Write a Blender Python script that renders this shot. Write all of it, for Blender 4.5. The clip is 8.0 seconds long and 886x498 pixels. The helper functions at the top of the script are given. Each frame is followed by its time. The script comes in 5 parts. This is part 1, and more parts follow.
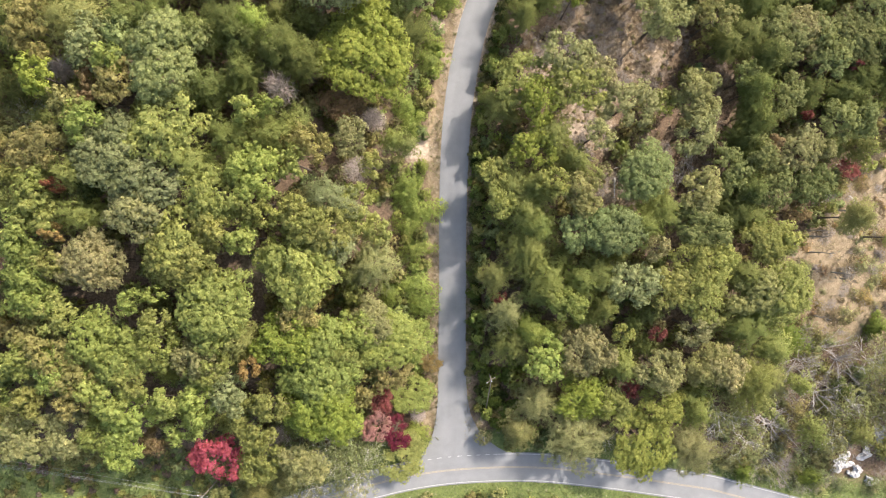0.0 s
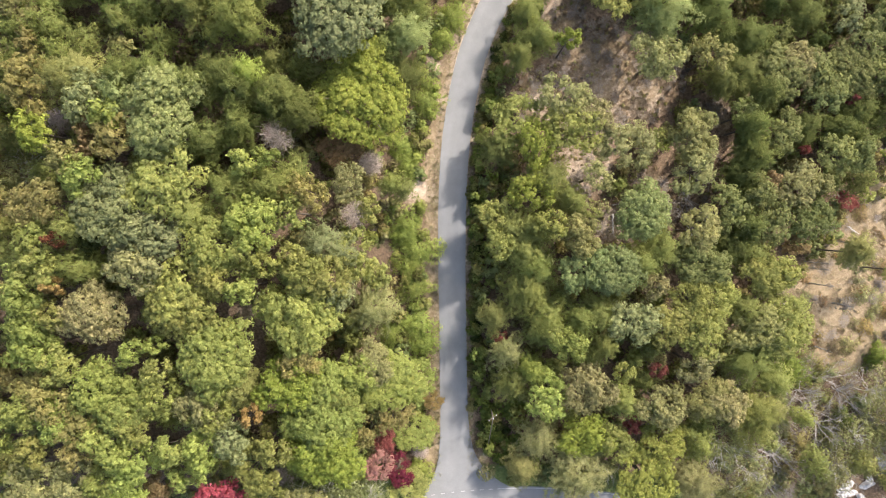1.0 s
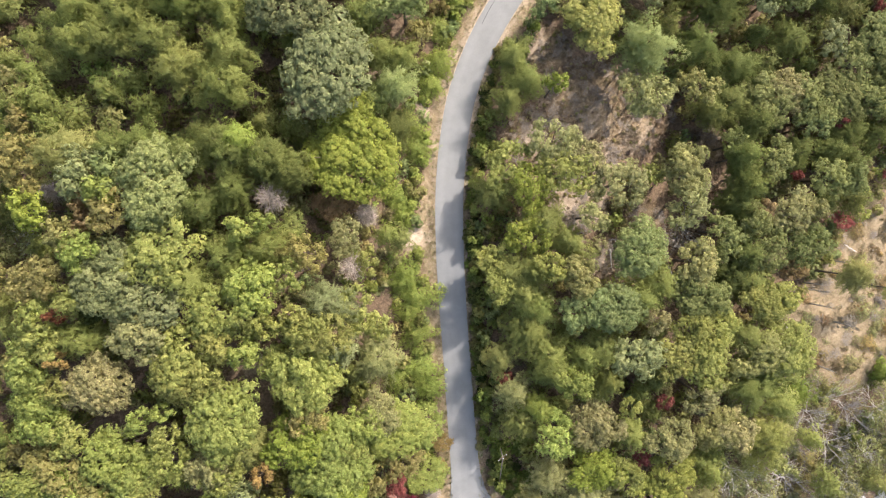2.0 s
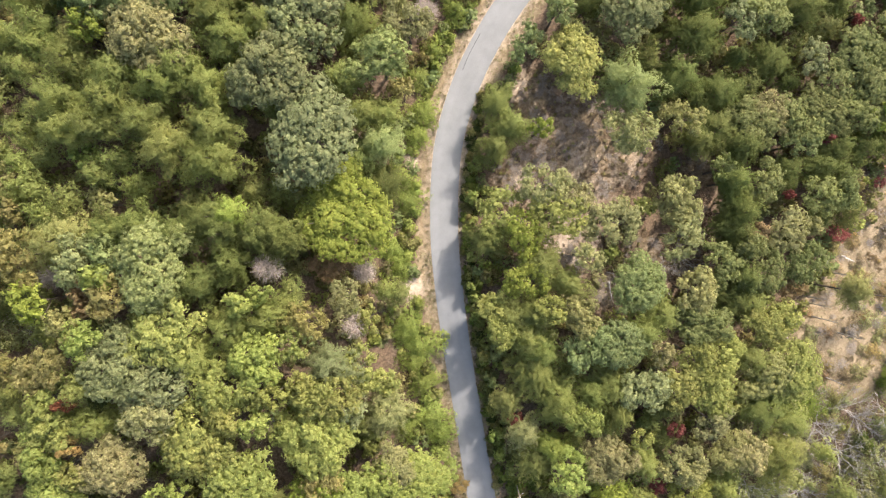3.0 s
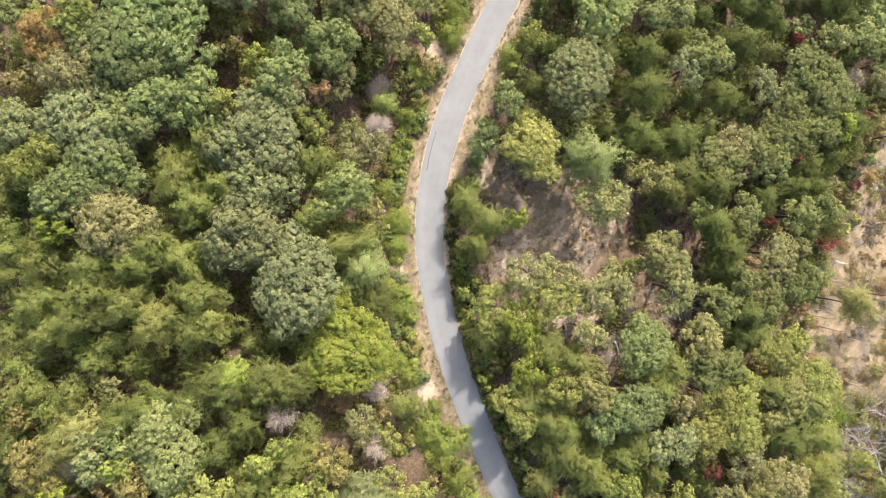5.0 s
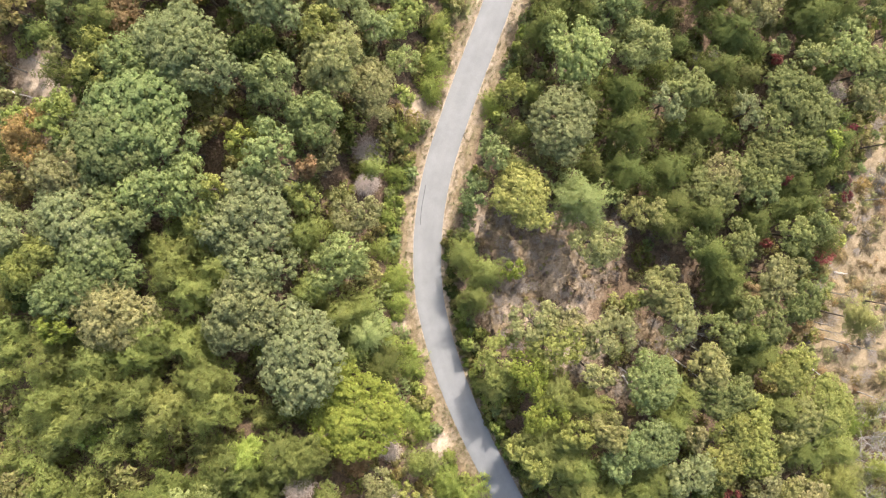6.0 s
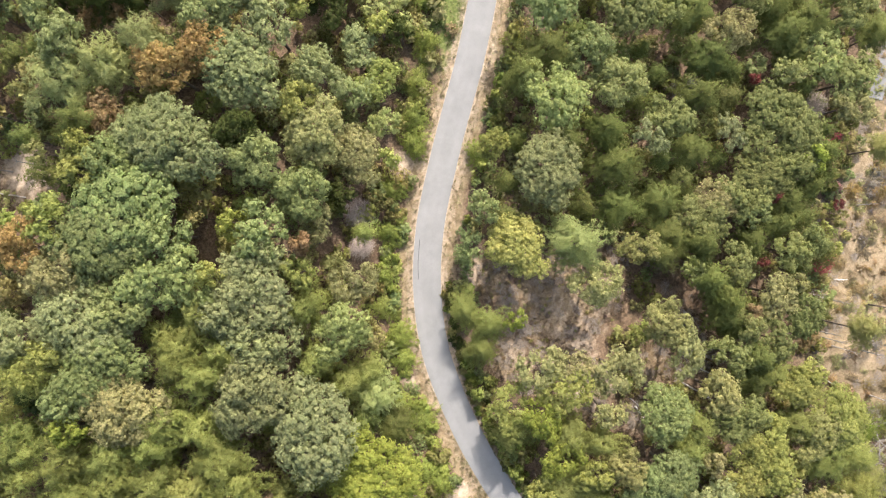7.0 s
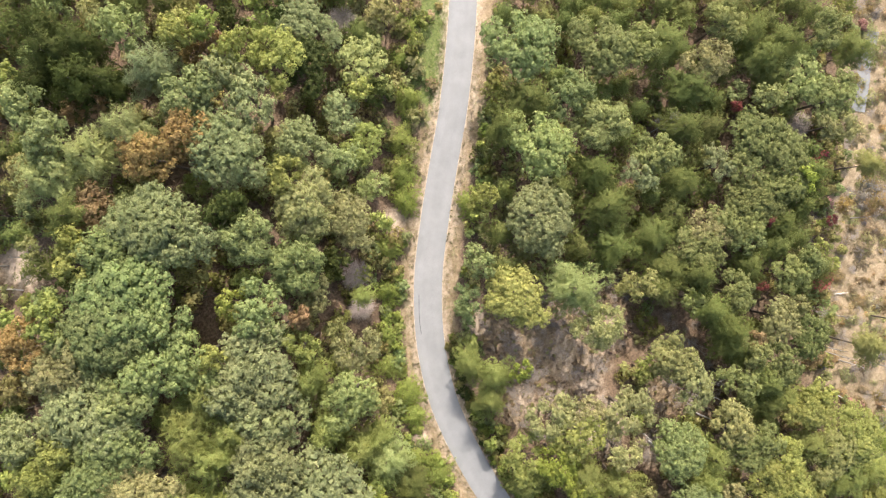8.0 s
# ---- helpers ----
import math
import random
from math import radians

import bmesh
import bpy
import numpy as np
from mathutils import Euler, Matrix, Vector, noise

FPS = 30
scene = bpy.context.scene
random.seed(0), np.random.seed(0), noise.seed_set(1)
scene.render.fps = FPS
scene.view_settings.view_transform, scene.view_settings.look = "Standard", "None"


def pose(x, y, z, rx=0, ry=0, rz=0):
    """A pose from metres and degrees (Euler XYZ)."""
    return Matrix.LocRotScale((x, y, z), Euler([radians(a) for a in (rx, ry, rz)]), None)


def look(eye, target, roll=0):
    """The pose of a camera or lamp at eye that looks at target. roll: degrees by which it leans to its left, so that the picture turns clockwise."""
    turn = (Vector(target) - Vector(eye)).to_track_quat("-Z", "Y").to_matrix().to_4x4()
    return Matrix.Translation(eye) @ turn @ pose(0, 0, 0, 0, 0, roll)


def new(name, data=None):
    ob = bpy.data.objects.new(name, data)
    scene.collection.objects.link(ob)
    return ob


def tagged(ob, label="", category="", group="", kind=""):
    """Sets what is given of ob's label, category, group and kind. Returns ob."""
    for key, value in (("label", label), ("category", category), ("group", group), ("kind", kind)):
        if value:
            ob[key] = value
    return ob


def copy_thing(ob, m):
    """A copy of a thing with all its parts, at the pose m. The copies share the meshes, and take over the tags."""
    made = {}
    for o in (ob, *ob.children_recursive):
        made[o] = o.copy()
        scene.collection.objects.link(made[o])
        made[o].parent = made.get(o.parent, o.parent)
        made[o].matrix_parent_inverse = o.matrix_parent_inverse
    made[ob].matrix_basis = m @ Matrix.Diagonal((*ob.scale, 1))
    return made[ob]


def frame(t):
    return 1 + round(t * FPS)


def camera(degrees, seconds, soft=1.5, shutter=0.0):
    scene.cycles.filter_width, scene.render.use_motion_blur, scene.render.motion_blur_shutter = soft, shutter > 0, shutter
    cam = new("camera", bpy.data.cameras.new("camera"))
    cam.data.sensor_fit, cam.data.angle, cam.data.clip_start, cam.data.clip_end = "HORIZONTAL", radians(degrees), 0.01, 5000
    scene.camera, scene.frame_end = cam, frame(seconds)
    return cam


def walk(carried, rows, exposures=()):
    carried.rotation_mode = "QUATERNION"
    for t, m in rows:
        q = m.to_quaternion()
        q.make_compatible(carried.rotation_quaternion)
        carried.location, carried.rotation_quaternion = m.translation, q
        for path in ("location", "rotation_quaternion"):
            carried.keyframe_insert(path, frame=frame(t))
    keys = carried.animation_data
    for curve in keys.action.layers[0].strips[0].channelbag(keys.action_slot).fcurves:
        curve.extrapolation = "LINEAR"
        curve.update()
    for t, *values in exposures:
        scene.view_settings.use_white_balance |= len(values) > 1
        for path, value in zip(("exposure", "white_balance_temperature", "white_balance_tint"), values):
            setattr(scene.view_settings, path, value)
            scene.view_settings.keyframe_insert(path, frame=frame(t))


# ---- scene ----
# ---- camera and its flight ----
cam = camera(74.0, 8.0, soft=1.15)
PATH = [
    (0.0, 0.00, 0.00, 131.00, -2.00, 0.00, -0.00),
    (0.5, 0.29, 4.61, 130.96, -2.14, 0.09, -0.15),
    (1.0, 0.62, 9.12, 130.93, -2.10, 0.13, -1.00),
    (1.5, 0.88, 13.75, 130.91, -1.99, 0.04, -2.71),
    (3.0, 3.27, 29.90, 130.96, -2.27, -0.11, -9.17),
    (3.5, 4.88, 34.86, 131.08, -2.09, -0.15, -13.51),
    (4.0, 6.70, 39.84, 131.12, -1.96, -0.27, -17.85),
    (4.5, 8.50, 44.39, 131.17, -1.68, -0.34, -19.80),
    (6.0, 15.63, 59.76, 131.14, -1.61, -0.64, -27.17),
    (6.5, 18.69, 64.45, 131.16, -1.48, -0.64, -30.16),
    (7.0, 21.73, 69.27, 131.18, -1.40, -0.79, -33.18),
    (7.5, 24.79, 73.47, 131.21, -1.05, -0.88, -36.07),
    (8.0, 28.01, 77.14, 131.31, -0.57, -0.90, -38.32),
]
walk(cam, [(t, pose(x, y, z, rx, ry, rz)) for t, x, y, z, rx, ry, rz in PATH], [(0.0, 1.33), (1.5, 1.37), (4.0, 1.46), (8.0, 1.48)])

# ---- sky and sun ----
SUN_AZIMUTH, SUN_HEIGHT = radians(45), radians(40)
world = bpy.data.worlds.new("sky")
world.use_nodes = True
scene.world = world
wn = world.node_tree
sky = wn.nodes.new("ShaderNodeTexSky")
sky.sky_type, sky.sun_disc = "NISHITA", False
sky.sun_elevation, sky.sun_rotation = SUN_HEIGHT, SUN_AZIMUTH
sky.air_density, sky.dust_density, sky.ozone_density = 0.9, 4.0, 0.3
wn.links.new(sky.outputs[0], wn.nodes["Background"].inputs[0])
wn.nodes["Background"].inputs[1].default_value = 0.15
sun = new("sun", bpy.data.lights.new("sun", "SUN"))
sun.data.energy, sun.data.angle, sun.data.color = 2.74, radians(0.55), (1.0, 0.905, 0.84)
to_sun = Vector((math.cos(SUN_HEIGHT) * math.sin(SUN_AZIMUTH), math.cos(SUN_HEIGHT) * math.cos(SUN_AZIMUTH), math.sin(SUN_HEIGHT)))
sun.matrix_world = look(to_sun * 200, (0, 0, 0))


# ---- helpers for materials and meshes ----
def material(name, rough=0.8):
    m = bpy.data.materials.new(name)
    m.use_nodes = True
    b = m.node_tree.nodes["Principled BSDF"]
    b.inputs["Roughness"].default_value = rough
    b.inputs["Specular IOR Level"].default_value = 0.25
    return m, m.node_tree, b


def node(nt, kind, **values):
    n = nt.nodes.new("ShaderNode" + kind)
    for key, value in values.items():
        n.inputs[key].default_value = value
    return n


def grain(nt, scale, detail=4.0, rough=0.6, space="Object"):
    co = nt.nodes.new("ShaderNodeTexCoord")
    n = node(nt, "TexNoise", Scale=scale, Detail=detail, Roughness=rough)
    nt.links.new(co.outputs[space], n.inputs["Vector"])
    return n.outputs["Fac"]


def ramp(nt, fac, *stops):
    r = nt.nodes.new("ShaderNodeValToRGB")
    while len(r.color_ramp.elements) < len(stops):
        r.color_ramp.elements.new(0.5)
    for e, (at, c) in zip(r.color_ramp.elements, stops):
        e.position, e.color = at, (*c, 1)
    nt.links.new(fac, r.inputs[0])
    return r.outputs[0]


def blend(nt, fac, a, b, kind="MIX"):
    n = nt.nodes.new("ShaderNodeMix")
    n.data_type, n.blend_type = "RGBA", kind
    for slot, v in ((0, fac), (6, a), (7, b)):
        if isinstance(v, (int, float)):
            n.inputs[slot].default_value = v
        elif isinstance(v, tuple):
            n.inputs[slot].default_value = (*v, 1)
        else:
            nt.links.new(v, n.inputs[slot])
    return n.outputs[2]


def bump(nt, shader, fac, strength, distance=0.05):
    b = node(nt, "Bump", Strength=strength, Distance=distance)
    nt.links.new(fac, b.inputs["Height"])
    nt.links.new(b.outputs[0], shader.inputs["Normal"])


def attribute(nt, name):
    a = nt.nodes.new("ShaderNodeAttribute")
    a.attribute_name = name
    return a.outputs["Fac"]


def mesh_from(name, verts, faces, mat=None, smooth=False, normals=None):
    me = bpy.data.meshes.new(name)
    if isinstance(faces, np.ndarray):
        k = faces.shape[1]
        me.vertices.add(len(verts))
        me.vertices.foreach_set("co", np.asarray(verts, np.float32).ravel())
        me.loops.add(faces.size)
        me.loops.foreach_set("vertex_index", faces.ravel().astype(np.int32))
        me.polygons.add(len(faces))
        me.polygons.foreach_set("loop_start", np.arange(0, faces.size, k, dtype=np.int32))
        me.update(calc_edges=True)
    else:
        me.from_pydata(np.asarray(verts, float).tolist(), [], [list(map(int, f)) for f in faces])
    if mat:
        me.materials.append(mat)
    if smooth or normals is not None:
        me.shade_smooth()
    if normals is not None:
        me.normals_split_custom_set_from_vertices(np.asarray(normals).tolist())
    me.update()
    return me


def part(name, data, parent, label=""):
    ob = new(name, data)
    ob.parent = parent
    return tagged(ob, label) if label else ob


# ---- materials ----
def leaf_material(name, gloss, tone="", spark=0.25):
    m, nt, b = material(name, 0.55)
    if tone:
        info = nt.nodes.new("ShaderNodeAttribute")
        info.attribute_name = tone
    else:
        info = nt.nodes.new("ShaderNodeObjectInfo")
    geo = nt.nodes.new("ShaderNodeNewGeometry")
    hsv = nt.nodes.new("ShaderNodeHueSaturation")
    spread = nt.nodes.new("ShaderNodeMapRange")
    spread.inputs["To Min"].default_value, spread.inputs["To Max"].default_value = 0.489, 0.511
    nt.links.new(geo.outputs["Random Per Island"], spread.inputs["Value"])
    bright = nt.nodes.new("ShaderNodeMapRange")
    bright.inputs["To Min"].default_value, bright.inputs["To Max"].default_value = 1 - spark, 1 + spark
    wobble = nt.nodes.new("ShaderNodeMath")
    wobble.operation = "FRACT"
    times = nt.nodes.new("ShaderNodeMath")
    times.operation, times.inputs[1].default_value = "MULTIPLY", 17.3
    nt.links.new(geo.outputs["Random Per Island"], times.inputs[0])
    nt.links.new(times.outputs[0], wobble.inputs[0])
    nt.links.new(wobble.outputs[0], bright.inputs["Value"])
    nt.links.new(spread.outputs[0], hsv.inputs["Hue"])
    nt.links.new(bright.outputs[0], hsv.inputs["Value"])
    patch = ramp(nt, grain(nt, 0.35, 2.0), (0.3, (0.80, 0.84, 0.80)), (0.7, (1.16, 1.14, 1.12)))
    col = blend(nt, 1.0, info.outputs["Color"], patch, "MULTIPLY")
    nt.links.new(col, hsv.inputs["Color"])
    nt.links.new(hsv.outputs[0], b.inputs["Base Color"])
    b.inputs["Specular IOR Level"].default_value = gloss
    thin = nt.nodes.new("ShaderNodeBsdfTranslucent")
    nt.links.new(hsv.outputs[0], thin.inputs["Color"])
    mix = node(nt, "MixShader", Fac=0.50)
    nt.links.new(b.outputs[0], mix.inputs[1])
    nt.links.new(thin.outputs[0], mix.inputs[2])
    nt.links.new(mix.outputs[0], nt.nodes["Material Output"].inputs[0])
    return m


LEAF = leaf_material("leaves", 0.12)
NEEDLE = leaf_material("needles", 0.08, spark=0.15)
MIXED = leaf_material("mixed leaves", 0.1, "tone")


def bark_material(name, dark, light):
    m, nt, b = material(name, 0.9)
    nt.links.new(ramp(nt, grain(nt, 6.0, 5.0), (0.3, dark), (0.7, light)), b.inputs["Base Color"])
    bump(nt, b, grain(nt, 14.0, 4.0), 0.5, 0.03)
    return m


BARK = bark_material("bark", (0.05, 0.04, 0.03), (0.16, 0.13, 0.10))
GREYWOOD = bark_material("weathered wood", (0.19, 0.175, 0.155), (0.40, 0.37, 0.335))
TWIG = bark_material("grey twigs", (0.15, 0.125, 0.10), (0.34, 0.295, 0.245))
MAUVE = bark_material("bleached twigs", (0.27, 0.215, 0.175), (0.47, 0.40, 0.34))
PALE = bark_material("sun-bleached wood", (0.36, 0.33, 0.29), (0.66, 0.63, 0.58))
TANWOOD = bark_material("dry twigs", (0.20, 0.16, 0.11), (0.42, 0.36, 0.27))


def ground_material():
    m, nt, b = material("forest ground", 0.95)
    litter = ramp(nt, grain(nt, 1.7, 6.0, 0.75), (0.3, (0.050, 0.035, 0.024)), (0.5, (0.140, 0.096, 0.062)), (0.72, (0.275, 0.196, 0.128)))
    dirt = ramp(nt, grain(nt, 0.9, 5.0, 0.7), (0.3, (0.29, 0.225, 0.160)), (0.7, (0.54, 0.440, 0.325)))
    grass = ramp(nt, grain(nt, 2.2, 5.0, 0.7), (0.3, (0.060, 0.085, 0.022)), (0.7, (0.185, 0.220, 0.068)))
    straw = ramp(nt, grain(nt, 0.55, 8.0, 0.78), (0.28, (0.11, 0.080, 0.047)), (0.5, (0.255, 0.194, 0.116)), (0.72, (0.41, 0.325, 0.215)))
    def patchy(name, scale):
        """A mask whose edge is broken up by the ground's own grain."""
        noisy = nt.nodes.new("ShaderNodeMath")
        noisy.operation = "MULTIPLY_ADD"
        noisy.inputs[1].default_value = 1.1
        nt.links.new(grain(nt, scale, 5.0, 0.7), noisy.inputs[0])
        nt.links.new(attribute(nt, name), noisy.inputs[2])
        return ramp(nt, noisy.outputs[0], (0.62, (0, 0, 0)), (1.0, (1, 1, 1)))

    col = blend(nt, patchy("straw", 1.9), litter, straw)
    col = blend(nt, patchy("grass", 1.6), col, grass)
    col = blend(nt, patchy("dirt", 1.3), col, dirt)
    nt.links.new(col, b.inputs["Base Color"])
    bump(nt, b, grain(nt, 2.5, 6.0, 0.7), 0.9, 0.25)
    return m


def asphalt_material(name, low, high):
    m, nt, b = material(name, 0.9)
    base = ramp(nt, grain(nt, 0.25, 5.0, 0.65), (0.3, low), (0.7, high))
    fine = ramp(nt, grain(nt, 22.0, 3.0, 0.7), (0.3, (0.86, 0.86, 0.86)), (0.7, (1.1, 1.1, 1.1)))
    worn = ramp(nt, attribute(nt, "across"), *((u, (k, k, k)) for u, k in ((0.0, 0.90), (0.10, 0.98), (0.24, 1.05), (0.36, 0.97), (0.5, 1.0), (0.64, 0.97), (0.76, 1.05), (0.90, 0.98), (1.0, 0.90))))
    patchy = blend(nt, grain(nt, 0.6, 3.0), (1.0, 1.0, 1.0), worn)
    nt.links.new(blend(nt, 1.0, blend(nt, 1.0, base, fine, "MULTIPLY"), patchy, "MULTIPLY"), b.inputs["Base Color"])
    bump(nt, b, grain(nt, 40.0, 2.0), 0.35, 0.01)
    return m


GROUND = ground_material()
ASPHALT = asphalt_material("grey asphalt", (0.189, 0.193, 0.191), (0.235, 0.239, 0.236))


def paint_material(name, colour):
    m, nt, b = material(name, 0.7)
    nt.links.new(ramp(nt, grain(nt, 3.0, 5.0, 0.75), (0.35, tuple(c * 0.62 for c in colour)), (0.6, colour)), b.inputs["Base Color"])
    return m


WHITE = paint_material("white road paint", (0.52, 0.51, 0.49))
YELLOW = paint_material("yellow road paint", (0.40, 0.335, 0.235))


# ---- the lie of the land ----
def step(a, b, x):
    u = np.clip((np.asarray(x, float) - a) / (b - a), 0, 1)
    return u * u * (3 - 2 * u)


def spline(points, spacing=1.0):
    p = np.array(points, float)
    p = np.vstack([2 * p[0] - p[1], p, 2 * p[-1] - p[-2]])
    out = []
    for a, b, c, d in zip(p, p[1:], p[2:], p[3:]):
        n = max(2, int(np.linalg.norm(c - b) / spacing))
        for u in np.linspace(0, 1, n, endpoint=False):
            out.append(0.5 * (2 * b + (c - a) * u + (2 * a - 5 * b + 4 * c - d) * u**2 + (3 * b - a - 3 * c + d) * u**3))
    return np.array(out + [p[-2]])


LANE = spline([(2.0, -59), (2.1, -40), (2.1, -26), (2.2, -12), (2.2, 1), (2.5, 14), (3.4, 27), (5.6, 40), (8.6, 50), (14.2, 61), (21.8, 71.3), (30.5, 80.2),
               (40.0, 89.0), (49.4, 97.4), (58.3, 106.3), (67.0, 115.8), (80, 131), (97, 152), (130, 190)])
HIGHWAY = spline([(-150, -112), (-80, -85), (-40, -70.5), (-20, -64), (-7, -60.8), (8, -59.1), (27.7, -59.2), (59.3, -63.3), (73, -66.2), (110, -77), (160, -96)])
HIGHWAY_FINE = spline(HIGHWAY[::8], 0.25)


def away(line, x, y):
    """Distance to a line of points, and the side: negative on its left."""
    x, y = np.atleast_1d(np.asarray(x, float)), np.atleast_1d(np.asarray(y, float))
    best, side = np.full(x.shape, 1e9), np.zeros(x.shape)
    way = np.gradient(line, axis=0)
    for (px, py), (wx, wy) in zip(line[::2], way[::2]):
        d = np.hypot(x - px, y - py)
        closer = d < best
        best = np.where(closer, d, best)
        side = np.where(closer, np.sign((x - px) * wy - (y - py) * wx), side)
    return best, side


def near(line, x, y):
    """Distance of one place to a line of points, and the side: negative on its left."""
    d = np.hypot(line[:, 0] - x, line[:, 1] - y)
    k = min(max(int(np.argmin(d)), 1), len(line) - 2)
    w = line[k + 1] - line[k - 1]
    return float(d.min()), float(np.sign((x - line[k, 0]) * w[1] - (y - line[k, 1]) * w[0]))


AXIS_Y = (-75, -40, -20, 0, 20, 35, 50, 65, 80, 100, 130, 160)
AXIS_X = (2, 2, 2, 2, 2, 2, 5, 12, 20, 30, 40, 45)


def land(x, y):
    d = x - np.interp(y, AXIS_Y, AXIS_X)
    return -12 * (1 - step(-50, 25, y)) + 5 * step(6, 48, -d) * step(-62, -35, y) - 8 * step(20, 85, d) * step(-30, 15, y)


def field_edge(x, y):
    """Positive inside the dry field that lies past the woods."""
    return np.minimum(np.minimum((x - 82.5) * 0.735 - (y + 5) * 0.678, x - 82.0), y + 26.0)


CLEARINGS = ((61, 25, 6, 8), (58, 12, 6, 7), (47, 17, 5, 6), (40, 9, 5, 5), (39, 42, 18, 13), (27, 55, 6, 7), (31, 22, 8, 9), (52, 14, 6, 6), (20, 36, 5, 8), (-42, -9.5, 5, 3), (-44, 127, 6, 7), (63, 32, 5, 7), (57, 10, 4, 4), (62, 18, 4, 7))


def in_clearing(x, y, grow=0.0):
    return np.max([1 - np.hypot((x - cx) / (rx + grow), (y - cy) / (ry + grow)) for cx, cy, rx, ry in CLEARINGS], axis=0)


def build_ground():
    def ticks(lo, hi):
        near = np.arange(lo, hi + 0.1, 1.25)
        far = np.array([15, 40, 90, 180, 350, 700, 1300, 2500.0])
        return np.concatenate([lo - far[::-1], near, hi + far])
    gx, gy = ticks(-140, 175), ticks(-110, 175)
    x, y = np.meshgrid(gx, gy)
    z = land(x, y)
    lane, side = (a.reshape(x.shape) for a in away(LANE, x.ravel(), y.ravel()))
    high, _ = (a.reshape(x.shape) for a in away(HIGHWAY, x.ravel(), y.ravel()))
    off = np.minimum(np.minimum(lane - 3.1, high - 3.6), np.where(y < -44, np.hypot(np.maximum(0, np.abs(x - 5) - 6), np.maximum(0, y + 49)) - 1, 9))
    rough = np.array([noise.noise(Vector((a * 0.12, b * 0.12, 0))) + 0.5 * noise.noise(Vector((a * 0.45, b * 0.45, 3))) for a, b in zip(x.ravel(), y.ravel())]).reshape(x.shape)
    z += 0.55 * rough * step(1.5, 8, off) - 0.06
    z += -0.35 * np.exp(-((lane - 5.0) / 1.0) ** 2) + 1.1 * step(5.5, 10, lane) * (side < 0) * step(-30, -5, y) * step(110, 60, y)
    verts = np.stack([x, y, z], -1).reshape(-1, 3)
    n, k = len(gx), len(gy)
    i = np.arange(n * k).reshape(k, n)
    faces = np.stack([i[:-1, :-1], i[:-1, 1:], i[1:, 1:], i[1:, :-1]], -1).reshape(-1, 4)
    me = mesh_from("ground", verts, faces, GROUND, smooth=True)
    clear = np.clip(in_clearing(x, y) * 2.2, 0, 1) * (np.hypot((x - 60) / 8, (y - 18) / 15) > 1)
    fleck = 0.5 + 0.5 * rough
    fine = np.array([noise.noise(Vector((a * 0.9, b * 0.9, 7))) for a, b in zip(x.ravel(), y.ravel())]).reshape(x.shape)
    soil = sum(np.exp(-(np.hypot(x - a, y - b) / w) ** 2) for a, b, w in ((-5.5, 17.2, 2.6), (-1.3, 44.7, 1.6), (24.5, 86.4, 2.4), (22, 38, 2.5), (31, 21, 3.5), (38, 9, 3.0), (36, 31, 3.0), (24, 57, 2.5), (27, 33, 2.5), (-43.5, 127.6, 4.5)))
    masks = {
        "dirt": np.clip(step(2.6, 0.9, off + 0.9 * rough) * (0.16 + 0.26 * step(20, 45, y)) * (0.8 + 0.7 * fine) * (lane < 9) * (y > -48) + (clear > 0.1) * 0.30 * step(0.0, 0.5, fine + 0.5 * rough) + soil * (0.7 + 0.6 * fine), 0, 1),
        "grass": np.clip(0.75 * (side < 0) * step(97, 104, y) * step(13, 9, lane) * step(-0.6, 0.1, fine + rough) + 0.8 * step(-50, -57, y) * (x < -12) * step(-0.5, 0.2, fine + rough) + step(7.0, 2.5, high - 3.4 + 2 * rough) + 0.5 * step(-58, -66, y) + 0.35 * step(0.0, 0.5, fine) * step(3.4, 1.2, off), 0, 1),
        "straw": np.clip(0.34 * clear + step(-3, 3, field_edge(x, y) + 3 * rough) + step(4.2, 1.6, off + rough) * (lane < 9) * np.where((side > 0) & (y < 40), 0.25, 0.9), 0, 1),
    }
    for name, values in masks.items():
        a = me.attributes.new(name, "FLOAT", "POINT")
        a.data.foreach_set("value", values.astype(np.float32).ravel())
    ob = tagged(new("ground", me), "brown leaf-littered woodland ground with dry grass and bare soil", "ground", kind="structure")
    return ob


def ribbon(name, line, left, right, lift, mat, start=0.0, end=1.0, thick=0.0):
    """A strip along a line from one offset to another; left and right may be numbers or functions of the way along."""
    way = np.gradient(line, axis=0)
    way /= np.linalg.norm(way, axis=1)[:, None]
    side = np.stack([way[:, 1], -way[:, 0]], 1)
    keep = slice(int(start * (len(line) - 1)), int(end * (len(line) - 1)) + 1)
    line, side = line[keep], side[keep]
    verts, cols = [], 5
    for p, s in zip(line, side):
        a, b = (v(p) if callable(v) else v for v in (left, right))
        for u in np.linspace(a, b, cols):
            q = p + s * u
            verts.append((*q, float(land(*q)) + lift))
    faces = [(r * cols + c, r * cols + c + 1, (r + 1) * cols + c + 1, (r + 1) * cols + c) for r in range(len(line) - 1) for c in range(cols - 1)]
    me = mesh_from(name, verts, faces, mat, smooth=True)
    me.attributes.new("across", "FLOAT", "POINT").data.foreach_set("value", np.tile(np.linspace(0, 1, cols), len(line)).astype(np.float32))
    return new(name, me)


ground = build_ground()


